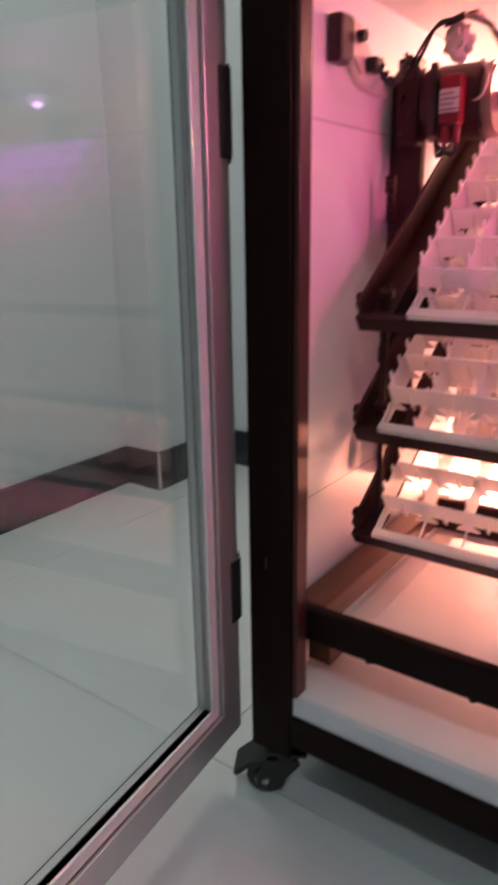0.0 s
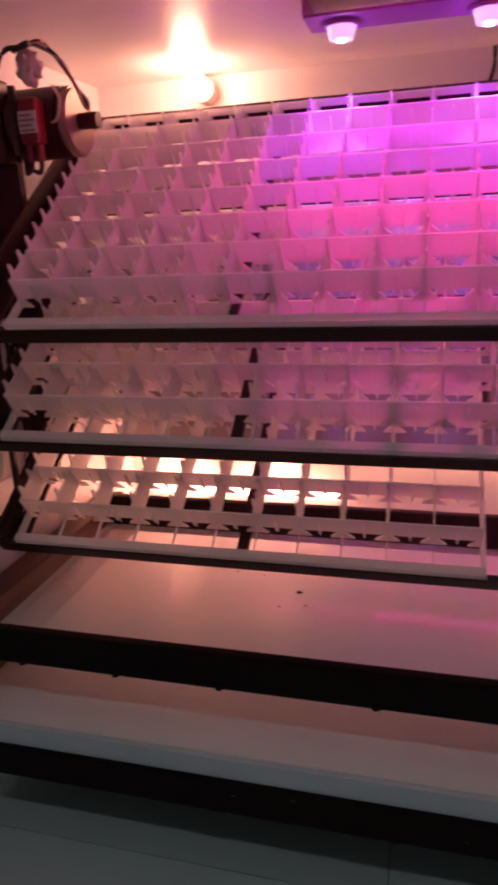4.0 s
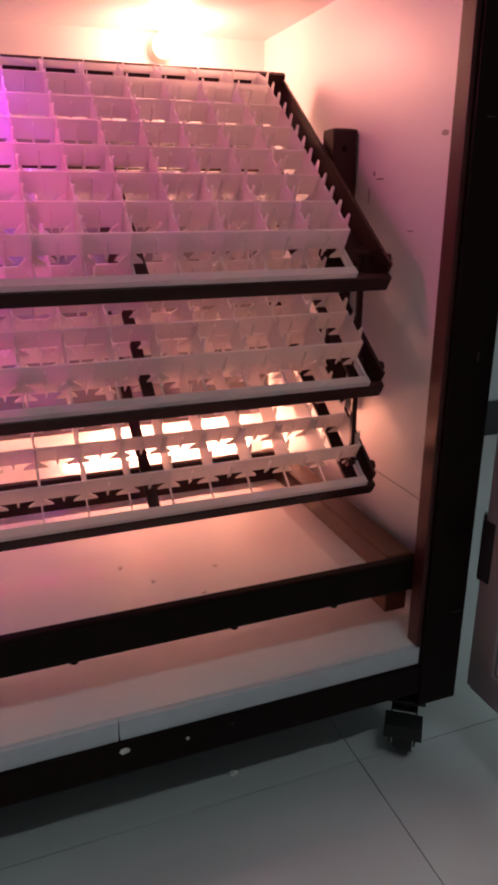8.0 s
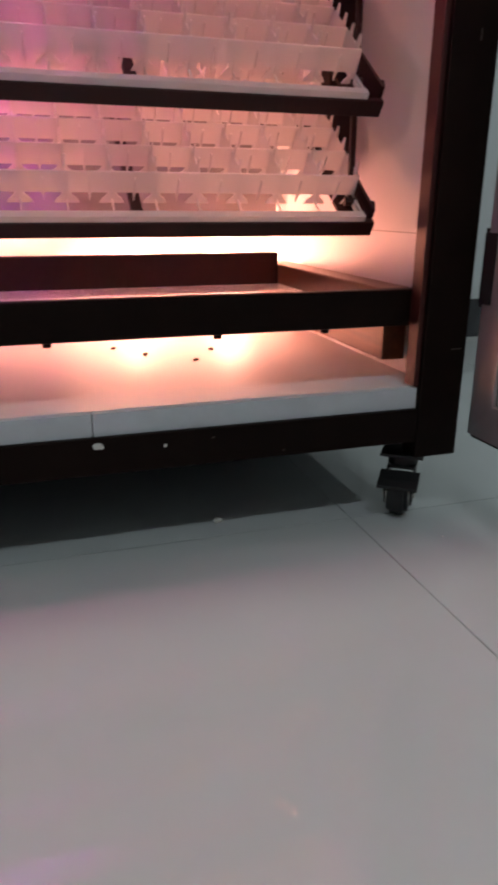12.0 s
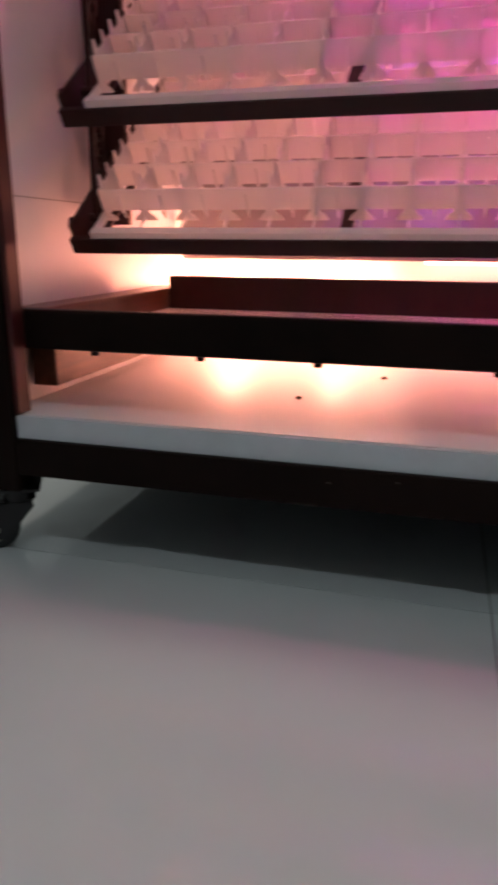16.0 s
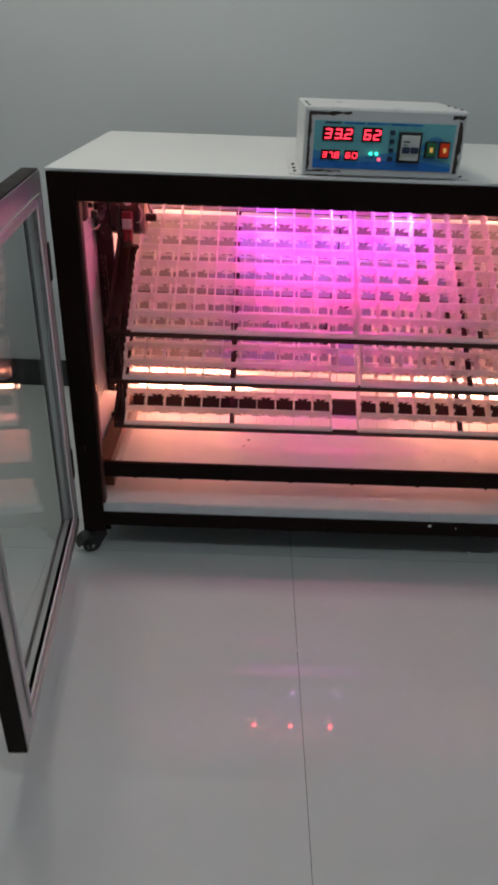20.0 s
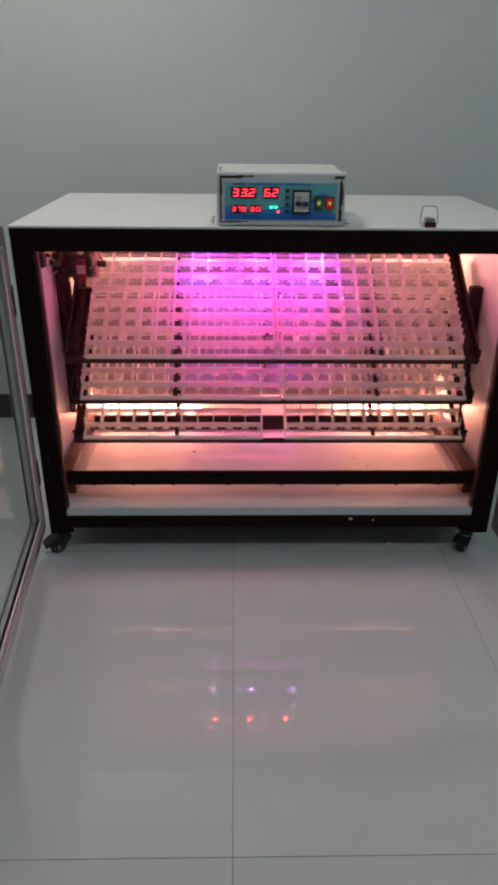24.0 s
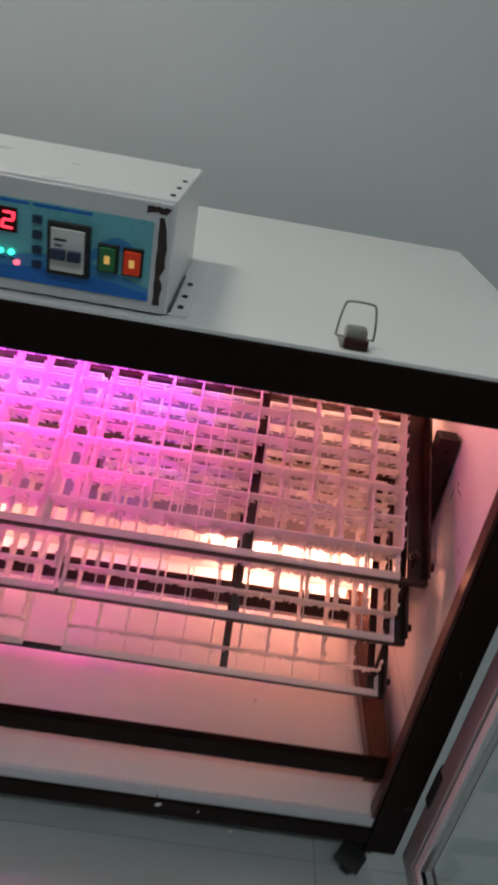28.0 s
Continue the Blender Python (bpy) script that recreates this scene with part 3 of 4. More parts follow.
def row_wall_mesh(cols):
    """One wall across the cells: a band on flared feet at the joints, with a pointed tooth hanging in each opening."""
    bm = bmesh.new()
    t = 0.0008
    n = cols
    bm_prism(bm, [(0, 0.0125), (n * CELL_U, 0.0125), (n * CELL_U, 0.036), (0, 0.036)], -t, t, (0, 2, 1))
    for i in range(n + 1):
        c = i * CELL_U
        l, r = (0.0125 if i else 0), (0.0125 if i < n else 0)
        # flared foot at the joint
        poly = [(c - l, 0.0005), (c + r, 0.0005), (c + r * 0.80, 0.0050), (c + r * 0.46, 0.0090), (c + r * 0.30, 0.0124), (c - l * 0.30, 0.0124), (c - l * 0.46, 0.0090), (c - l * 0.80, 0.0050)]
        if i == 0:
            poly = poly[:5] + [(c, 0.0124)]
        elif i == n:
            poly = [poly[0], (c, 0.0005), (c, 0.0124)] + poly[5:]
        bm_prism(bm, poly, -t * 0.9, t * 0.9, (0, 2, 1))
    for i in range(n):
        c = (i + 0.5) * CELL_U
        bm_prism(bm, [(c - 0.0004, 0.0030), (c + 0.0004, 0.0030), (c + 0.0016, 0.0124), (c - 0.0016, 0.0124)], -t * 0.8, t * 0.8, (0, 2, 1))
        # short rib across the wall at the tooth
        bm_box(bm, c - 0.0004, c + 0.0004, -0.0045, -t * 1.02, 0.0120, 0.0300)
    return data("row_wall", bm, M_PLASTIC)


def column_wall_mesh():
    bm = bmesh.new()
    t = 0.0007
    L = LEAD + ROWS * CELL_V
    bm_prism(bm, [(0.001, 0.0020), (L - 0.001, 0.0020), (L - 0.001, 0.028), (L - CELL_V * 0.5, 0.0345), (LEAD, 0.0345), (LEAD - 0.002, 0.006), (0.001, 0.005)], -t, t, (1, 2, 0))
    for j in range(ROWS * 2 - 1):
        c = LEAD + (j + 0.5) * CELL_V / 2
        bm_prism(bm, [(c - 0.0045, 0.0335), (c + 0.0045, 0.0335), (c + 0.0015, 0.0455), (c - 0.0015, 0.0455)], -t, t, (1, 2, 0))
    return data("column_wall", bm, M_PLASTIC)


COL_MESH = column_wall_mesh()


def back_rail_mesh(cols):
    """The rear wall: a thin rail on narrow legs."""
    bm = bmesh.new()
    bm_prism(bm, [(0, 0.018), (cols * CELL_U, 0.018), (cols * CELL_U, 0.0265), (0, 0.0265)], -0.0008, 0.0008, (0, 2, 1))
    for i in range(cols + 1):
        c = min(max(i * CELL_U, 0.0025), cols * CELL_U - 0.0025)
        bm_prism(bm, [(c - 0.0025, 0.0005), (c + 0.0025, 0.0005), (c + 0.004, 0.0179), (c - 0.004, 0.0179)] if 0 < i < cols else [(c - 0.0025, 0.0005), (c + 0.0025, 0.0005), (c + 0.0025, 0.0179), (c - 0.0025, 0.0179)], -0.0007, 0.0007, (0, 2, 1))
    return data("back_rail", bm, M_PLASTIC)


BACK_BY_COLS = {n: back_rail_mesh(n) for n in (11, 12)}
BY_COLS = {n: row_wall_mesh(n) for n in (11, 12)}
BW = COLS * CELL_U


def egg_tray(x, m, cols=COLS):
    t = thing("egg_tray", "empty frosted white plastic egg tray on a tilted rack", "egg tray", group="egg trays on the racks")
    t.matrix_basis = m @ Matrix.Translation((x, 0.006, 0.0035))
    o = new("back_rail", BACK_BY_COLS[cols])
    o.parent, o.location = t, (0, LEAD + ROWS * CELL_V, 0)
    for j in range(ROWS):
        o = new("row_wall", BY_COLS[cols])
        o.parent, o.location = t, (0, LEAD + j * CELL_V, 0)
    for i in range(cols + 1):
        o = new("column_wall", COL_MESH)
        o.parent, o.location = t, (i * CELL_U, 0, 0)
    bm = bmesh.new()
    L = LEAD + ROWS * CELL_V
    BW = cols * CELL_U
    for (x0, x1, y0, y1) in [(-0.004, BW + 0.004, -0.004, -0.0012), (-0.004, BW + 0.004, L + 0.0012, L + 0.004), (-0.004, -0.0012, -0.0012, L + 0.0012), (BW + 0.0012, BW + 0.004, -0.0012, L + 0.0012)]:
        if y1 < 0:
            bm_box(bm, x0, x1, -0.0105, y1, 0.0036, 0.0105)
        else:
            bm_box(bm, x0, x1, y0, y1, 0.0002, 0.0090)
    part("rim", bm, M_PLASTIC, t, "outer rim of the tray")
    return t


for y, z, gap in RACKS:
    m = slope_pose(y, z)
    r = thing("turning_rack", "tilted dark red steel angle rack holding two egg trays", "rack", group="turning racks")
    r.matrix_basis = m
    part("front_bar", box(RX0, RX1, -0.006, 0.002, -0.011, 0.0065, 0.0015), M_RACK, r, "dark steel front bar")
    part("back_bar", box(RX0, RX1, TRAY_L + 0.004, TRAY_L + 0.012, -0.012, 0.024, 0.0015), M_RACK, r)
    for x0, x1, f0, f1 in ((RX0, RX0 + 0.004, RX0 + 0.0041, RX0 + 0.026), (RX1 - 0.004, RX1, RX1 - 0.026, RX1 - 0.0041)):
        part("side_bar", box(x0, x1, 0.0025, TRAY_L + 0.0035, -0.012, 0.018, 0.001), M_RACK, r, "dark steel side angle")
        part("side_flange", box(f0, f1, 0.0025, TRAY_L + 0.0035, -0.012, -0.008, 0.0005), M_RACK, r)
    for sx in (0.354, 0.909):
        part("support_strap", box(sx - 0.006, sx + 0.006, 0.0025, TRAY_L + 0.0035, -0.005, -0.001), M_RACK, r, "dark steel support strap")
    for px in (RX0 - 0.006, RX1):
        bm = bmesh.new()
        bm_cyl(bm, (px, 0.02, 0.010), (px + 0.006, 0.02, 0.010), 0.006, 6)
        part("pivot_bolt", bm, M_RACK, r)
        bm = bmesh.new()
        bm_cyl(bm, (px, TRAY_L * 0.52, 0.004), (px + 0.006, TRAY_L * 0.52, 0.004), 0.007, 6)
        part("pivot_bolt", bm, M_RACK, r)
    cx = 0.626
    if 0.03 < gap < 0.05:
        egg_tray(cx + gap / 2 - 0.009 - 12 * CELL_U, m, 12)
    else:
        egg_tray(cx - gap / 2 - 0.0045 - BW, m)
    egg_tray(cx + gap / 2 + 0.0045, m)

# ---- turning mechanism ----
tm = thing("turning_mechanism", "dark steel uprights and link rods that tilt the racks", "mechanism")
part("upright", box(0.0305, 0.068, 0.245, 0.257, 0.335, 0.80, 0.001), M_RACK, tm, "dark steel upright channel")
part("upright", box(0.0305, 0.036, 0.2575, 0.285, 0.335, 0.80, 0.001), M_RACK, tm)
up = part("upright", box(1.1715, 1.2035, 0.243, 0.272, 0.36, 0.712, 0.002), M_RACK, tm, "dark square steel upright")
# Dark plate laid on the solid tube for the shade of its open end.
part("bore_shade", box(1.1750, 1.2000, 0.2465, 0.2685, 0.7122, 0.7128), M_FRAME, up, "dark plate for the shaded open end of the tube")
# Dark disc on the face gives the shade inside a drilled opening.
part("hole_shade", cyl((1.186, 0.2425, 0.690), (1.186, 0.2429, 0.690), 0.0038, 14), M_FRAME, up, "dark disc for a shaded drilled hole")
for sx in (0.090, 1.149):
    bm = bmesh.new()
    bm_box(bm, sx - 0.003, sx + 0.003, 0.120, 0.126, 0.335, 0.585, 0.001)
    part("link_rod", bm, M_RACK, tm, "thin dark link rod")
    for y, z, g in RACKS:
        bm = bmesh.new()
        bm_cyl(bm, (sx - 0.007, 0.123, z + 0.024), (sx + 0.007, 0.123, z + 0.024), 0.005, 8)
        part("pin", bm, M_RACK, tm)
# drive chain hanging beside the upright
bm = bmesh.new()
for k in range(22):
    zz = 0.36 + k * 0.0155
    yy = 0.205 + 0.006 * math.sin(k * 0.5)
    w = 0.0045 if k % 2 else 0.003
    bm_cyl(bm, (0.054 - w, yy, zz), (0.054 + w, yy, zz), 0.0045, 8)
    for s in (-1, 1):
        bm_box(bm, 0.054 + s * w - 0.0006, 0.054 + s * w + 0.0006, yy - 0.0035, yy + 0.0035, zz - 0.009, zz + 0.009)
part("drive_chain", bm, M_RACK, tm, "dark oily drive chain")

mo = thing("turning_motor", "dark red gear motor with a pale end cap on the upright", "motor")
part("body", cyl((0.070, 0.262, 0.768), (0.134, 0.262, 0.768), 0.038, 32, bev=0.002), M_MOTOR, mo, "dark red motor body", smooth=True)
part("end_cap", cyl((0.1342, 0.262, 0.768), (0.145, 0.262, 0.768), 0.0375, 32, bev=0.003), M_MOTORCAP, mo, "pale cast end cap", smooth=True)
part("shaft", cyl((0.1452, 0.262, 0.768), (0.168, 0.262, 0.768), 0.009, 16), M_RACK, mo, smooth=True)
part("gearbox", box(0.046, 0.0695, 0.222, 0.2445, 0.725, 0.812, 0.003), M_RACK, mo, "dark gearbox")
for k in range(4):
    part("bolt", cyl((0.052 + 0.010 * (k % 2), 0.2218, 0.738 + 0.018 * k), (0.052 + 0.010 * (k % 2), 0.2185, 0.738 + 0.018 * k), 0.0030, 6), M_MOTOR, mo)
part("strap", box(0.0855, 0.0935, 0.214, 0.2215, 0.732, 0.802, 0.002), M_FILM, mo, "dark strap beside the capacitor")
part("capacitor", box(0.099, 0.121, 0.208, 0.2275, 0.741, 0.788, 0.004), M_RED, mo, "red capacitor with a pale label")
part("label", box(0.0998, 0.1202, 0.2068, 0.2078, 0.752, 0.774), M_LABEL, mo, "pale paper label")
for k in range(4):
    bm = bmesh.new()
    bm_box(bm, 0.1012, 0.1188 - 0.004 * (k % 2), 0.2060, 0.2067, 0.7538 + k * 0.0050, 0.7555 + k * 0.0050)
    part("print_bar", bm, M_MOTORCAP, mo)
for k in (0, 1):
    part("terminal", cyl((0.104 + 0.012 * k, 0.2175, 0.7407), (0.104 + 0.012 * k, 0.2175, 0.724), 0.0042, 10), M_RED, mo, smooth=True)
    part("cable", tube([(0.104 + 0.012 * k, 0.2175, 0.7238), (0.106 + 0.012 * k, 0.212, 0.716), (0.099 + 0.014 * k, 0.214, 0.712), (0.094 + 0.006 * k, 0.221, 0.718), (0.090, 0.228, 0.728)], 0.0026), M_WIRE, mo, "loop of dark cable", smooth=True)
# crumpled pale wrap over the joined leads
bm = bmesh.new()
bmesh.ops.create_icosphere(bm, subdivisions=3, radius=1)
for v in bm.verts:
    v.co *= 0.88 + 0.34 * noise.noise(v.co * 2.6) + 0.16 * noise.noise(v.co * 6.5)
bmesh.ops.scale(bm, vec=(0.0165, 0.012, 0.020), verts=bm.verts)
bmesh.ops.translate(bm, vec=(0.110, 0.224, 0.8185), verts=bm.verts)
part("connector", bm, M_IVORY, mo, "pale wrapped connector", smooth=True)
part("tape", cyl((0.098, 0.2150, 0.8345), (0.118, 0.2150, 0.8395), 0.0036, 10), M_FILM, mo, "dark tape round the leads", smooth=True)
for a, b, r, mt in ((0.004, 0.0, 0.0018, M_WIREPALE), (0.0, 0.006, 0.0016, M_WIRE), (-0.006, 0.012, 0.0013, M_WIREPALE), (0.010, -0.004, 0.0013, M_RED)):
    part("cable", tube([(0.112 + a, 0.214, 0.836 + a * 0.4), (0.122 + a, 0.216 + b, 0.840), (0.137 + b, 0.226, 0.828 + a), (0.149 + a * 0.5, 0.240 + b, 0.806), (0.156 + b * 0.5, 0.252, 0.786), (0.158, 0.258, 0.7775)], r), mt, mo, "motor lead", smooth=True)
part("cable", tube([(0.134, 0.2265, 0.800), (0.142, 0.2245, 0.786), (0.138, 0.2235, 0.768), (0.128, 0.2260, 0.764), (0.124, 0.229, 0.776)], 0.0016), M_IVORY, mo, smooth=True)
for a in (0.0, 0.005):
    part("cable", tube([(0.066 + a, 0.212, 0.800), (0.076 + a, 0.206, 0.812), (0.090 + a, 0.204, 0.828 + a), (0.104 + a, 0.210, 0.8365)], 0.0017), M_WIRE, mo, "dark lead from the switch box", smooth=True)

sw = thing("limit_switch_box", "dark wall box with an ivory face wired to the motor", "switch box")
part("back_box", box(IN_X0 + 0.0005, 0.046, 0.095, 0.123, 0.790, 0.831, 0.004), M_MOTOR, sw, "dark box")
bm = bmesh.new()
bm_prism(bm, [(0.119, 0.829), (0.133, 0.827), (0.169, 0.799), (0.163, 0.786), (0.141, 0.785), (0.118, 0.802)], 0.0405, 0.0450, (1, 2, 0))
part("face", bm, M_IVORY, sw, "ivory switch body")
part("knob", cyl((0.0452, 0.131, 0.816), (0.053, 0.131, 0.816), 0.0055, 14), M_BLACK, sw, "black knob", smooth=True)
part("knob", box(0.0452, 0.058, 0.146, 0.164, 0.787, 0.801, 0.003), M_BLACK, sw, "black terminal block")
for k in (0, 1):
    pts = []
    for i in range(30):
        a = i * 0.75 + k * math.pi
        u = i / 29
        pts.append((0.057 + 0.006 * u + 0.003 * math.cos(a), 0.155 + 0.055 * u, 0.793 + 0.018 * u - 0.02 * math.sin(math.pi * u) + 0.003 * math.sin(a)))
    part("twisted_wire", tube(pts, 0.0025, 6, smooth=False), M_WIRE, sw, "dark twisted wire", smooth=True)
part("wire", tube([(0.05, 0.105, 0.79), (0.052, 0.118, 0.772), (0.055, 0.145, 0.766), (0.057, 0.17, 0.768)], 0.0018), M_WIREPALE, sw, "pale wire", smooth=True)

# ---- heat lamps, grow lights, probe, wires ----
for hx, hy, hz, hp in HEAT:
    up = hz > 0.5
    h = thing("heat_lamp", "small glowing heat bulb in a pale socket", "lamp", group="heat lamps")
    part("socket", cyl((hx, IN_Y - 0.0005, hz), (hx, hy + 0.05, hz), 0.016, 20), M_IVORY, h, smooth=True)
    bm = bmesh.new()
    bmesh.ops.create_uvsphere(bm, u_segments=20, v_segments=12, radius=0.017)
    bmesh.ops.scale(bm, vec=(1, 1.7, 1), verts=bm.verts)
    bmesh.ops.translate(bm, vec=(hx, hy + 0.021, hz), verts=bm.verts)
    b = part("bulb", bm, M_BULB, h, "glowing bulb", smooth=True)
    b.visible_shadow = False

# The weak middle tube is added to brighten the strip between the outer two.
for ta, tb, ty, tz, tm_ in ((0.065, 0.40, 0.532, 0.222, M_TUBEHEAT), (0.42, 0.83, 0.530, 0.292, M_TUBEWARM), (0.85, 1.17, 0.532, 0.222, M_TUBEHEAT)):
    h = thing("heat_tube", "glowing horizontal heat tube low behind the grey baffle panel", "heater", group="heat tubes")
    part("tube", cyl((ta, ty, tz), (tb, ty, tz), 0.007, 20), tm_, h, "glowing glass tube", smooth=True)
    for tx in (ta + 0.01, tb - 0.01):
        part("end_clip", cyl((tx, ty + 0.0072, tz), (tx, IN_Y - 0.0005, tz), 0.004, 10), M_IVORY, h, "pale ceramic clip")
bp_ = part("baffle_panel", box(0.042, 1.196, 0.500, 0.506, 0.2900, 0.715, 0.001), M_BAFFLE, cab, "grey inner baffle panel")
for bx in (0.10, 0.62, 1.13):
    for bz in (0.32, 0.67):
        part("spacer", cyl((bx, 0.5065, bz), (bx, IN_Y - 0.0005, bz), 0.006, 10), M_STEEL, bp_)

gl = thing("grow_light", "violet grow light plate with lit lamps under the cabinet ceiling", "grow light")
part("plate", box(0.402, 0.778, LED_Y - 0.030, LED_Y + 0.030, 0.8425, 0.8455, 0.001), M_PURPLE, gl, "violet mounting plate")
for ex in (0.402, 0.775):
    part("end_flange", box(ex, ex + 0.003, LED_Y - 0.030, LED_Y + 0.030, 0.8457, IN_Z1 - 0.0005), M_PURPLE, gl)
for lx in LED_X:
    p = part("lamp", cyl((lx, LED_Y, LED_Z + 0.006), (lx, LED_Y, 0.8423), 0.020, 24, bev=0.002), M_PURPLE, gl, "violet lamp housing", smooth=True)
    part("lens", cyl((lx, LED_Y, LED_Z - 0.006), (lx, LED_Y, LED_Z + 0.0058), 0.012, 24, 0.015), M_LENS, p, "glowing white lens", smooth=True).visible_shadow = False
    part("chip", cyl((lx, LED_Y, LED_Z - 0.0075), (lx, LED_Y, LED_Z - 0.0062), 0.0050, 12), M_CHIPLED, p, "bright violet chip", smooth=True).visible_shadow = False
for lx in RED_X:
    p = part("lamp", cyl((lx, RED_Y, RED_Z + 0.002), (lx, RED_Y, IN_Z1 - 0.0005), 0.009, 16), M_PURPLE, gl, "small red lamp", smooth=True)
    part("lens", cyl((lx, RED_Y, RED_Z - 0.007), (lx, RED_Y, RED_Z + 0.0018), 0.0045, 14, 0.0065), M_REDEMIT, p, "glowing red lens", smooth=True).visible_shadow = False

pr = thing("humidity_probe", "dark ribbed humidity probe hanging on a cable", "sensor")
PX, PY, PZ = 0.606, 0.484, 0.386
bm = bmesh.new()
for k in range(9):
    bm_cyl(bm, (PX, PY, PZ + 0.008 + k * 0.0045), (PX, PY, PZ + 0.011 + k * 0.0045), 0.0122, 16)
bm_cyl(bm, (PX, PY, PZ + 0.006), (PX, PY, PZ + 0.052), 0.0098, 16)
part("ribbed_body", bm, M_MOTOR, pr, smooth=True)
part("tip", cyl((PX, PY, PZ), (PX, PY, PZ + 0.0062), 0.004, 16, 0.0105), M_BLACK, pr, smooth=True)
part("cable", tube([(PX, PY, PZ + 0.052), (PX - 0.001, PY, PZ + 0.075), (PX + 0.004, PY + 0.003, PZ + 0.10), (PX + 0.004, 0.488, 0.56), (PX + 0.012, 0.488, 0.66), (PX + 0.012, 0.492, 0.715), (PX + 0.014, 0.512, 0.735), (PX + 0.012, IN_Y - 0.004, 0.77)], 0.0024), M_WIRE, pr, "dark cable", smooth=True)
part("cable_tie", tube([(PX - 0.012, PY - 0.002, PZ + 0.035), (PX - 0.006, PY - 0.004, PZ + 0.05), (PX + 0.001, PY, PZ + 0.062)], 0.0022), M_WIRE, pr, smooth=True)
wi = thing("ceiling_wires", "dark wires running down the white back panel", "wires")
for k, (a, b) in enumerate([(0.607, 0.590), (0.622, 0.622), (0.634, 0.631)]):
    part("wire", tube([(a, IN_Y - 0.004, IN_Z1 - 0.001), (a - 0.001, IN_Y - 0.0042, 0.83), (b, IN_Y - 0.004, 0.79), (b, IN_Y - 0.004, 0.765)], 0.0026), M_WIRE, wi, smooth=True)

# ---- control unit ----
CX0, CX1, CY0, CY1, CZ0, CZ1 = 0.476, 0.770, 0.014, 0.265, H + 0.0062, 1.023
cu = thing("control_unit", "white metal control box with red displays and blue panel", "controller")
part("case", box(CX0, CX1, CY0 + 0.006, CY1, CZ0 + 0.0005, CZ1, 0.0025), M_CASE, cu, "white painted metal case")
part("bezel", box(CX0 + 0.002, CX1 - 0.002, CY0 + 0.0005, CY0 + 0.0058, CZ0 + 0.003, CZ1 - 0.003, 0.002), M_BEZEL, cu, "pale metal front plate")
PXa, PXb, PZa, PZb = 0.4945, 0.750, 0.921, 1.001
FY = CY0 + 0.0003


def front(name, x0, x1, z0, z1, depth, mat, parent, label="", base=0.0, bev=0.0):
    """A flat piece on the front plate, coming forward from base by depth."""
    return part(name, box(x0, x1, FY - base - depth, FY - base, z0, z1, bev), mat, parent, label)


pan = front("panel", PXa, PXb, PZa, PZb, 0.001, M_TEAL, cu, "teal and blue printed panel")
bm = bmesh.new()
wave = [(PXa + (PXb - PXa) * k / 16, PZa + 0.026 + 0.008 * math.sin(k * 0.45 + 2.4) + 0.012 * (k / 16) * math.sin(k * 0.3)) for k in range(17)]
bm_prism(bm, [(PXa, PZa)] + [(PXb, PZa)] + wave[::-1], FY - 0.0015, FY - 0.0011, (0, 2, 1))
part("blue_print", bm, M_BLUE2, pan)
bm = bmesh.new()
bm_prism(bm, [(PXa, PZa), (PXb, PZa)] + [(x, PZa + (z - PZa) * 0.55) for x, z in wave[::-1]], FY - 0.0019, FY - 0.0016, (0, 2, 1))
part("blue_print", bm, M_BLUE, pan)
bm = bmesh.new()
arch = [(0.690 + 0.0022 * k, 0.962 + 0.018 * math.sin(math.pi * k / 24)) for k in range(25)]
bm_prism(bm, [(x, z - 0.012) for x, z in arch] + arch[::-1], FY - 0.0015, FY - 0.0011, (0, 2, 1))
part("blue_print", bm, M_BLUE2, pan)
for k, (a, b) in enumerate([(0.513, 0.542), (0.548, 0.585), (0.590, 0.628), (0.632, 0.690)]):
    front("print_bar", a, b, 0.9965, 0.9995, 0.0003, M_NAVY if k == 0 else M_BLUE, pan, "", 0.0011)
SEG = {"0": "abcdef", "1": "bc", "2": "abged", "3": "abgcd", "6": "afgedc", "7": "abc", "8": "abcdefg"}


def digits(text, x, z, w, h, parent):
    """Slanted seven-segment figures, one lit bar a segment."""
    th = h * 0.14
    bars = {"a": (0.1, 0.9, 0.86, 1), "g": (0.1, 0.9, 0.43, 0.57), "d": (0.1, 0.9, 0, 0.14), "f": (0, 0, 0.53, 0.97), "b": (1, 1, 0.53, 0.97), "e": (0, 0, 0.03, 0.47), "c": (1, 1, 0.03, 0.47)}
    for ch in text:
        for sg in ("." if ch == "." else SEG[ch]):
            if sg == ".":
                p = (x - w * 0.22, x - w * 0.22 + th, z, z + th)
            else:
                x0, x1, z0, z1 = bars[sg]
                p = (x + x0 * (w - th), x + x0 * (w - th) + th, z + z0 * h, z + z1 * h) if x0 == x1 else (x + x0 * w, x + x1 * w, z + z0 * h, z + z1 * h)
            bm = box(p[0], p[1], FY - 0.0046, FY - 0.0042, p[2], p[3])
            for v in bm.verts:
                v.co.x += 0.10 * (v.co.z - z)
            part("lit_segment", bm, M_DIGIT, parent)
        if ch != ".":
            x += w * 1.38


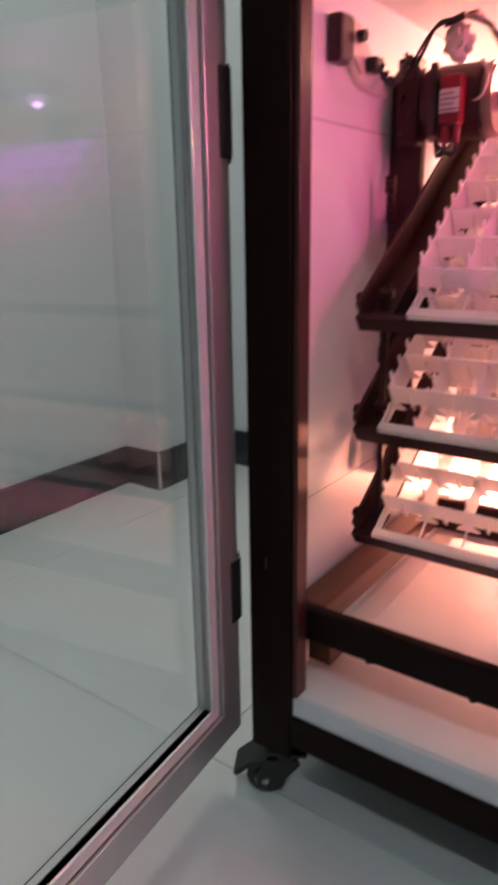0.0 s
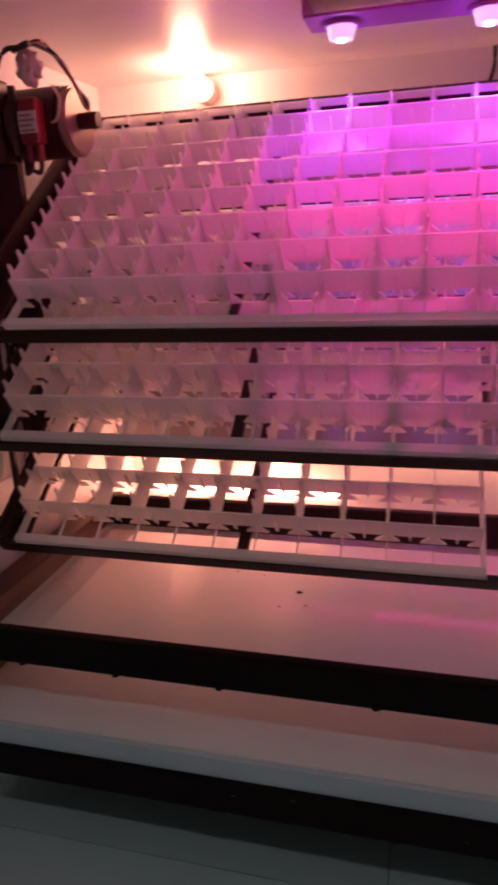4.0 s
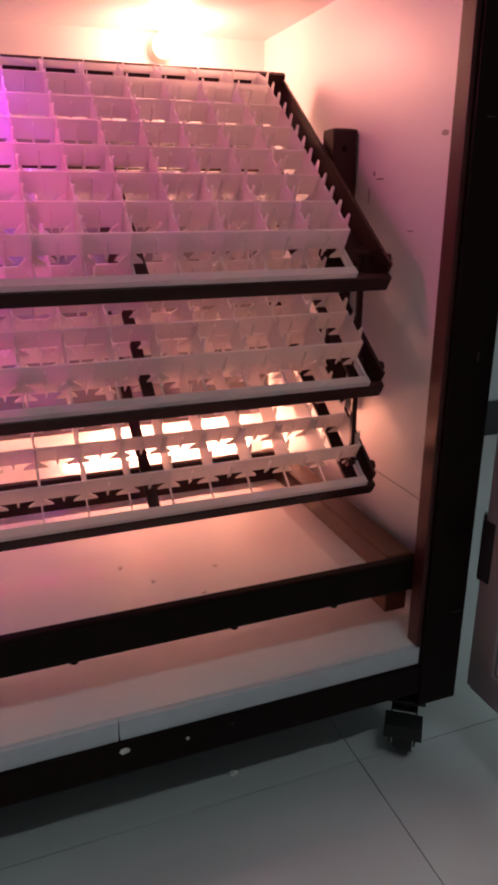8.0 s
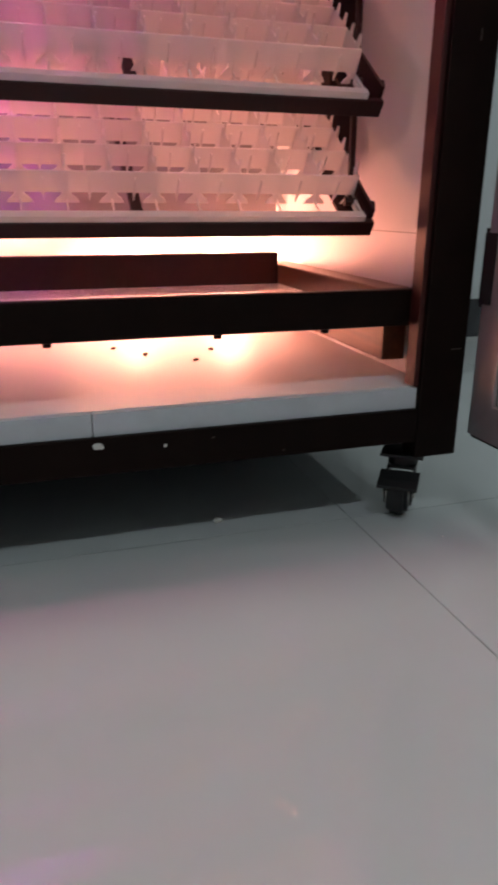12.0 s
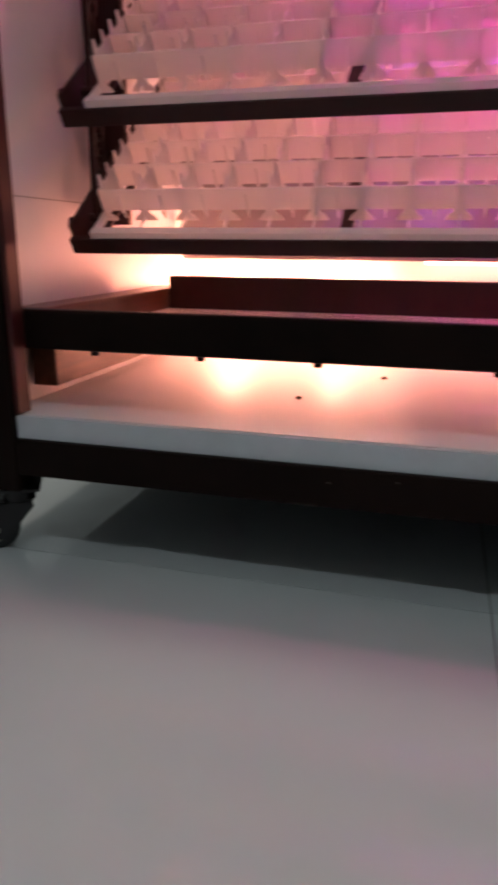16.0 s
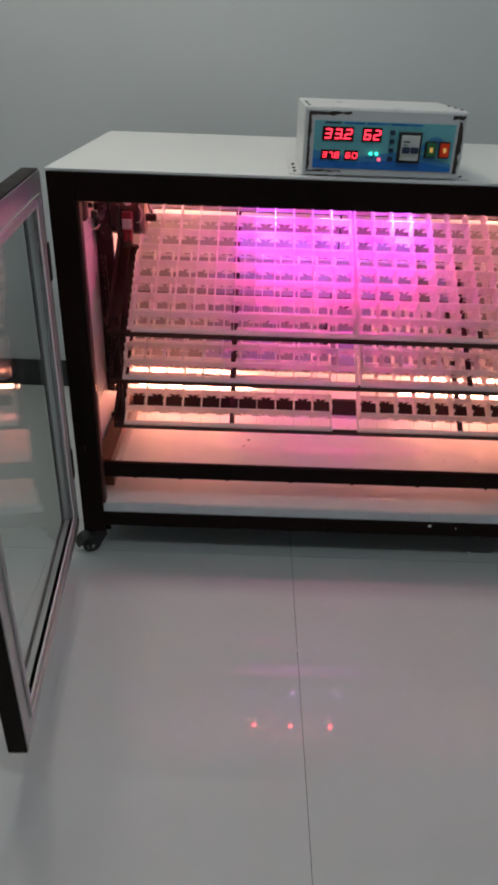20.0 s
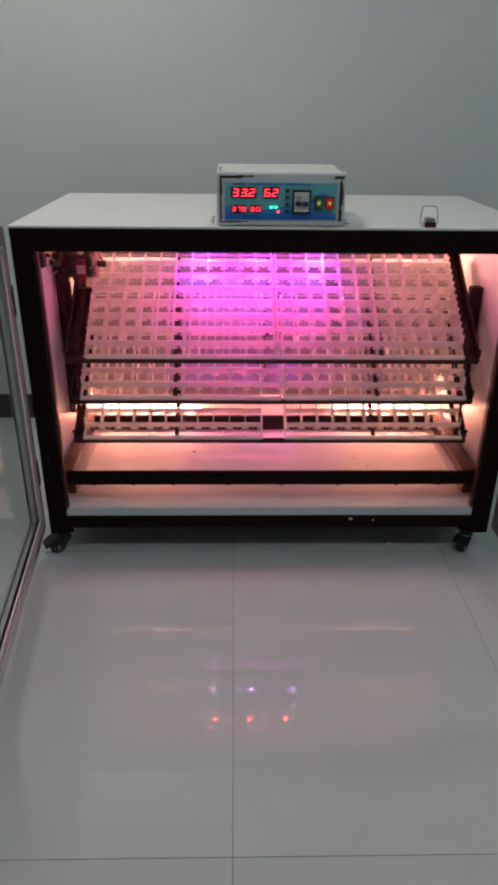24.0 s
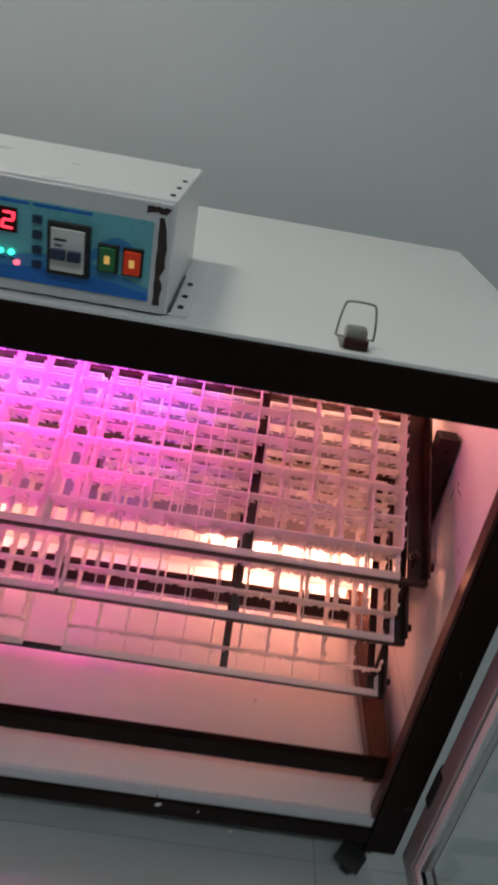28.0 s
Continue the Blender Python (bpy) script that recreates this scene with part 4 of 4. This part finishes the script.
for text, x0, x1, z0, z1 in (("33.2", 0.509, 0.566, 0.968, 0.992), ("62", 0.581, 0.617, 0.968, 0.992), ("37.8", 0.509, 0.544, 0.936, 0.953), ("60", 0.552, 0.577, 0.936, 0.953)):
    d = front("display", x0, x1, z0, z1, 0.0029, M_DISPLAY, cu, "dark red display window", 0.0011, 0.0006)
    n = len(text.replace(".", ""))
    pitch = (x1 - x0) / n
    digits(text, x0 + pitch * 0.16, z0 + 0.0035, pitch * 0.70, z1 - z0 - 0.007, d)
for k in range(4):
    front("push_button", 0.632, 0.641, 0.9365 + k * 0.0148, 0.9445 + k * 0.0148, 0.004, M_NAVY, cu, "small dark push button", 0.0011, 0.001)
for lx, lz, mt in ((0.600, 0.9485, M_GREENLED), (0.611, 0.9485, M_GREENLED), (0.6165, 0.939, M_REDLED)):
    part("indicator", cyl((lx, FY - 0.0012, lz), (lx, FY - 0.0046, lz), 0.0026, 12), mt, cu, "lit indicator", smooth=True)
for lx in (0.592, 0.600, 0.6085):
    front("print_bar", lx, lx + 0.005, 0.9412, 0.9432, 0.0004, M_NAVY, cu, "", 0.002)
br = front("circuit_breaker", 0.648, 0.690, 0.935, 0.987, 0.008, M_BLACK, cu, "black framed two-pole circuit breaker", 0.0011, 0.0015)
front("breaker_face", 0.6525, 0.6855, 0.940, 0.982, 0.003, M_BREAKER, br, "pale breaker face", 0.0092, 0.001)
for k in (0, 1):
    front("toggle", 0.6545 + k * 0.0155, 0.668 + k * 0.0155, 0.9525, 0.963, 0.007, M_NAVY, br, "navy toggle", 0.0123, 0.0015)
front("print_bar", 0.656, 0.668, 0.970, 0.9725, 0.0003, M_BEAD, br, "", 0.0123)
front("print_bar", 0.6565, 0.664, 0.965, 0.9668, 0.0003, M_BEAD, br, "", 0.0123)
for x0, mt, nm in ((0.698, M_GREENSW, "green rocker switch"), (0.7225, M_REDSW, "lit red rocker switch")):
    b = front("rocker_switch", x0, x0 + 0.0205, 0.945, 0.973, 0.005, M_BLACK, cu, nm, 0.0019, 0.001)
    k = front("rocker", x0 + 0.002, x0 + 0.0185, 0.9475, 0.9705, 0.004, mt, b, nm, 0.0072, 0.0015)
    front("lit_mark", x0 + 0.0075, x0 + 0.013, 0.955, 0.963, 0.0006, M_SWDOT, b, "lit mark", 0.0114)
# torn protective film along the plate's edges
def ragged(name, x0, x1, z0, z1, seed, along_x=True):
    rnd = random.Random(seed)
    bm = bmesh.new()
    n = 9
    if along_x:
        top = [(x0 + (x1 - x0) * k / n, z1 - rnd.random() * 0.002) for k in range(n + 1)]
        bot = [(x0 + (x1 - x0) * k / n, z0 + rnd.random() * (z1 - z0) * (0.25 + 0.6 * k / n)) for k in range(n + 1)]
        poly = bot + top[::-1]
    else:
        l = [(x0 + rnd.random() * 0.001, z0 + (z1 - z0) * k / n) for k in range(n + 1)]
        r = [(x1 - rnd.random() * (x1 - x0) * 0.6, z0 + (z1 - z0) * k / n) for k in range(n + 1)]
        poly = r + l[::-1]
    bm_prism(bm, poly, FY - 0.0008, FY - 0.0002, (0, 2, 1))
    part(name, bm, M_FILM, cu, "torn dark protective film")


ragged("film", 0.484, 0.560, 1.008, 1.0165, 3)
ragged("film", 0.4825, 0.4895, 0.917, 1.014, 5, False)
ragged("film", 0.484, 0.548, 0.9135, 0.9185, 6)
ragged("film", 0.7545, 0.765, 0.918, 1.006, 8, False)
ragged("film", 0.742, 0.766, 1.008, 1.0165, 9)
for s in (0, 1):
    a = CX0 - 0.022 if s == 0 else CX1 + 0.0005
    fl = part("mounting_flange", box(a, a + 0.0215, CY0 + 0.010, CY1 - 0.03, CZ0, CZ0 + 0.0018, 0.0006), M_CASE, cu, "white mounting flange")
    for yy in (CY0 + 0.035, CY0 + 0.075, CY0 + 0.125):
        part("screw", cyl((a + 0.011, yy, CZ0 + 0.0019), (a + 0.011, yy, CZ0 + 0.0042), 0.0032, 8), M_BLACK, fl)
    for yy in (CY0 + 0.028, CY0 + 0.075, CY0 + 0.125):
        xx = CX0 + 0.008 if s == 0 else CX1 - 0.008
        part("screw", cyl((xx, yy, CZ1 + 0.0003), (xx, yy, CZ1 + 0.0018), 0.0028, 10), M_BEAD, cu)
# Dark strip stands for the shade in the gap beside the case.
part("gap_shade", box(CX1 + 0.0006, CX1 + 0.0032, CY0 + 0.012, CY0 + 0.150, CZ0 + 0.0019, CZ0 + 0.0055, 0.0006), M_BEAD, cu, "dark strip standing for the shaded gap at the case foot")

# ---- latch on the cabinet top ----
lx, ly = 0.971, 0.030
la = part("draw_latch", box(lx - 0.016, lx + 0.016, ly - 0.016, ly + 0.016, H + 0.0062, H + 0.0085, 0.001), M_STEEL, cab, "steel draw latch with an open wire loop")
part("lever", box(lx - 0.012, lx + 0.012, ly - 0.013, ly + 0.008, H + 0.0086, H + 0.027, 0.005), M_STEEL, la, "bent steel lever")
part("latch_body", box(lx - 0.013, lx + 0.013, ly - 0.020, ly - 0.0135, H + 0.0064, H + 0.018, 0.002), M_RACK, la)
z0 = H + 0.014
loop = [(-0.0205, 0.000, 0.0), (-0.0200, 0.002, 0.012), (-0.0170, 0.006, 0.0310), (-0.0120, 0.008, 0.0360), (0.0120, 0.008, 0.0360), (0.0170, 0.006, 0.0310), (0.0200, 0.002, 0.012), (0.0205, 0.000, 0.0)]
part("wire_loop", tube([(lx + p, ly + q, z0 + w) for p, q, w in loop], 0.0013, 8), M_STEEL, la, "steel wire loop", smooth=True)
part("loop_pin", cyl((lx - 0.0210, ly, z0), (lx + 0.0210, ly, z0), 0.0012, 8), M_STEEL, la, smooth=True)

# ---- flakes and crumbs ----
def speck_mesh(size, seed):
    rnd = random.Random(seed)
    bm = bmesh.new()
    bmesh.ops.create_icosphere(bm, subdivisions=2, radius=size)
    for v in bm.verts:
        v.co *= 0.65 + 0.6 * rnd.random()
    bmesh.ops.scale(bm, vec=(1, 0.7, 0.25), verts=bm.verts)
    return bm


def speck(name, x, y, z, size, mat, label, cat, seed):
    rnd = random.Random(seed)
    bm = bmesh.new()
    bmesh.ops.create_icosphere(bm, subdivisions=2, radius=size)
    for v in bm.verts:
        v.co *= 0.75 + 0.5 * rnd.random()
    bmesh.ops.scale(bm, vec=(1, 0.8, 0.55), verts=bm.verts)
    zmin = min(v.co.z for v in bm.verts)
    bmesh.ops.translate(bm, vec=(0, 0, -zmin), verts=bm.verts)
    ob = new(name, data(name, bm, mat))
    ob.location = (x, y, z)
    return tagged(ob, label, cat)


ch = part("paint_chip", speck_mesh(0.0052, 12), M_CHIP, cab, "pale chip in the dark beam")
ch.location = (0.8425, -0.0005, 0.1185)
ch.rotation_euler = (radians(80), 0, 0.3)
part("paint_chip", box(0.905, 0.908, -0.0008, 0.0009, 0.112, 0.1145), M_CHIP, cab)
# The wide mark at x 0.345 paints the lower edge's highlight with its wear.
for x, z, w, h in ((0.366, 0.112, 0.004, 0.0012), (0.425, 0.118, 0.003, 0.001), (0.584, 0.104, 0.003, 0.001), (0.345, 0.0895, 0.022, 0.0008), (1.03, 0.095, 0.003, 0.0012), (0.52, 0.0892, 0.012, 0.0007), (0.955, 0.116, 0.003, 0.0014), (0.70, 0.098, 0.005, 0.0006)):
    part("scuff", box(x - w / 2, x + w / 2, -0.0004, 0.0008, z, z + h), M_SCUFF, cab, "worn scuff on the dark beam")
for x, z, w, h in ((W - 0.020, 0.48, 0.0012, 0.010), (W - 0.034, 0.70, 0.008, 0.0010), (0.022, 0.30, 0.0010, 0.014), (W - 0.012, 0.19, 0.012, 0.0009)):
    part("scuff", box(x - w / 2, x + w / 2, -0.0008, 0.0002, z, z + h), M_SCUFF, cab, "worn scuff on the dark post")
for z in (0.358, 0.739):
    part("panel_joint", box(IN_X0 + 0.0001, IN_X0 + 0.0005, 0.031, 0.243, z, z + 0.0010), M_BAFFLE, cab, "fine joint in the white side panel")
part("panel_joint", box(IN_X1 - 0.0005, IN_X1 - 0.0001, 0.031, 0.243, 0.306, 0.307), M_BAFFLE, cab, "fine joint in the white side panel")
# dark smudges on the white side panel and marks on the inner ceiling
for k, (y, z, a, b) in enumerate(((0.071, 0.694, 0.007, 0.003), (0.213, 0.637, 0.0015, 0.010), (0.203, 0.661, 0.002, 0.004), (0.190, 0.655, 0.012, 0.0012), (0.120, 0.600, 0.006, 0.001), (0.060, 0.420, 0.002, 0.003))):
    bm = bmesh.new()
    rnd = random.Random(k + 50)
    bm_prism(bm, [(y + a * math.cos(q) * (0.6 + 0.5 * rnd.random()), z + b * math.sin(q) * (0.6 + 0.5 * rnd.random())) for q in [math.pi * i / 5 for i in range(10)]], IN_X1 - 0.0006, IN_X1 - 0.0001, (1, 2, 0))
    part("smudge", bm, M_TOY, cab, "dark smudge on the white panel")
part("ceiling_hook", tube([(0.267, 0.197, IN_Z1 - 0.0005), (0.268, 0.198, IN_Z1 - 0.002), (0.2695, 0.199, IN_Z1 - 0.0035), (0.271, 0.1995, IN_Z1 - 0.002)], 0.0009), M_STEEL, cab, "small bent wire hook", smooth=True)
for k, (x, y, sz) in enumerate(((0.514, -0.299, 0.0020), (0.545, -0.205, 0.0016), (0.585, -0.16, 0.0018), (1.236, -0.12, 0.0014), (1.19, -0.06, 0.0012), (0.72, -0.31, 0.002))):
    speck("floor_flake", x, y, 0.0003, sz, M_CHIP, "tiny pale flake on the tiled floor", "flake", k + 70)
speck("floor_grit", 0.501, -0.298, 0.0003, 0.0014, M_CRUMB, "dark grit speck on the tiled floor", "grit", 90)
speck("floor_crumb", 0.97, 0.045, 0.0005, 0.005, M_CHIP, "small pale crumb on the tiled floor", "crumb", 1)
for k, (x, y) in enumerate([(0.386, 0.30), (0.306, 0.155), (0.93, 0.25), (0.985, 0.20), (1.02, 0.26), (0.895, 0.30)]):
    speck("board_crumb", x, y, IN_Z0 + 0.0002, 0.0035, M_CRUMB, "dark crumb on the white cabinet floor board", "crumb", k + 4)
for k, (x, y, sz) in enumerate([(0.397, 0.20, 0.0030), (0.31, 0.24, 0.0011), (0.345, 0.237, 0.0009), (0.38, 0.166, 0.0012)]):
    speck("screen_crumb", x, y, HZ0 + 0.0135, sz, M_CRUMB, "dark crumb on the wire screen", "crumb", 30 + k)

# ---- floor, tile by tile ----
fl = structure("floor", box(ROOM_X0 - 0.15, ROOM_X1 + 0.15, ROOM_Y0 - 0.15, ROOM_Y1 + 0.15, -0.08, -0.0015), M_GROUT, "glossy pale grey tiled floor with thin dark joints", "floor")
TU, TV, JOINT = 0.604, 0.900, 0.0012
OX, OY = 0.514, 0.014
TILES = {}
i0, i1 = math.floor((ROOM_X0 - OX) / TU), math.ceil((ROOM_X1 - OX) / TU)
j0, j1 = math.floor((ROOM_Y0 - OY) / TV), math.ceil((ROOM_Y1 - OY) / TV)
for i in range(i0, i1):
    for j in range(j0, j1):
        x0, x1 = max(OX + i * TU, ROOM_X0), min(OX + (i + 1) * TU, ROOM_X1)
        y0, y1 = max(OY + j * TV, ROOM_Y0), min(OY + (j + 1) * TV, ROOM_Y1)
        if x1 - x0 < 0.01 or y1 - y0 < 0.01:
            continue
        key = (round(x1 - x0, 3), round(y1 - y0, 3))
        if key not in TILES:
            w, d = (x1 - x0) / 2 - JOINT / 2, (y1 - y0) / 2 - JOINT / 2
            TILES[key] = data("tile", box(-w, w, -d, d, -0.009, 0.0, 0.0004), M_TILE)
        o = new("tile", TILES[key])
        o.parent = fl
        o.location = ((x0 + x1) / 2, (y0 + y1) / 2, 0)
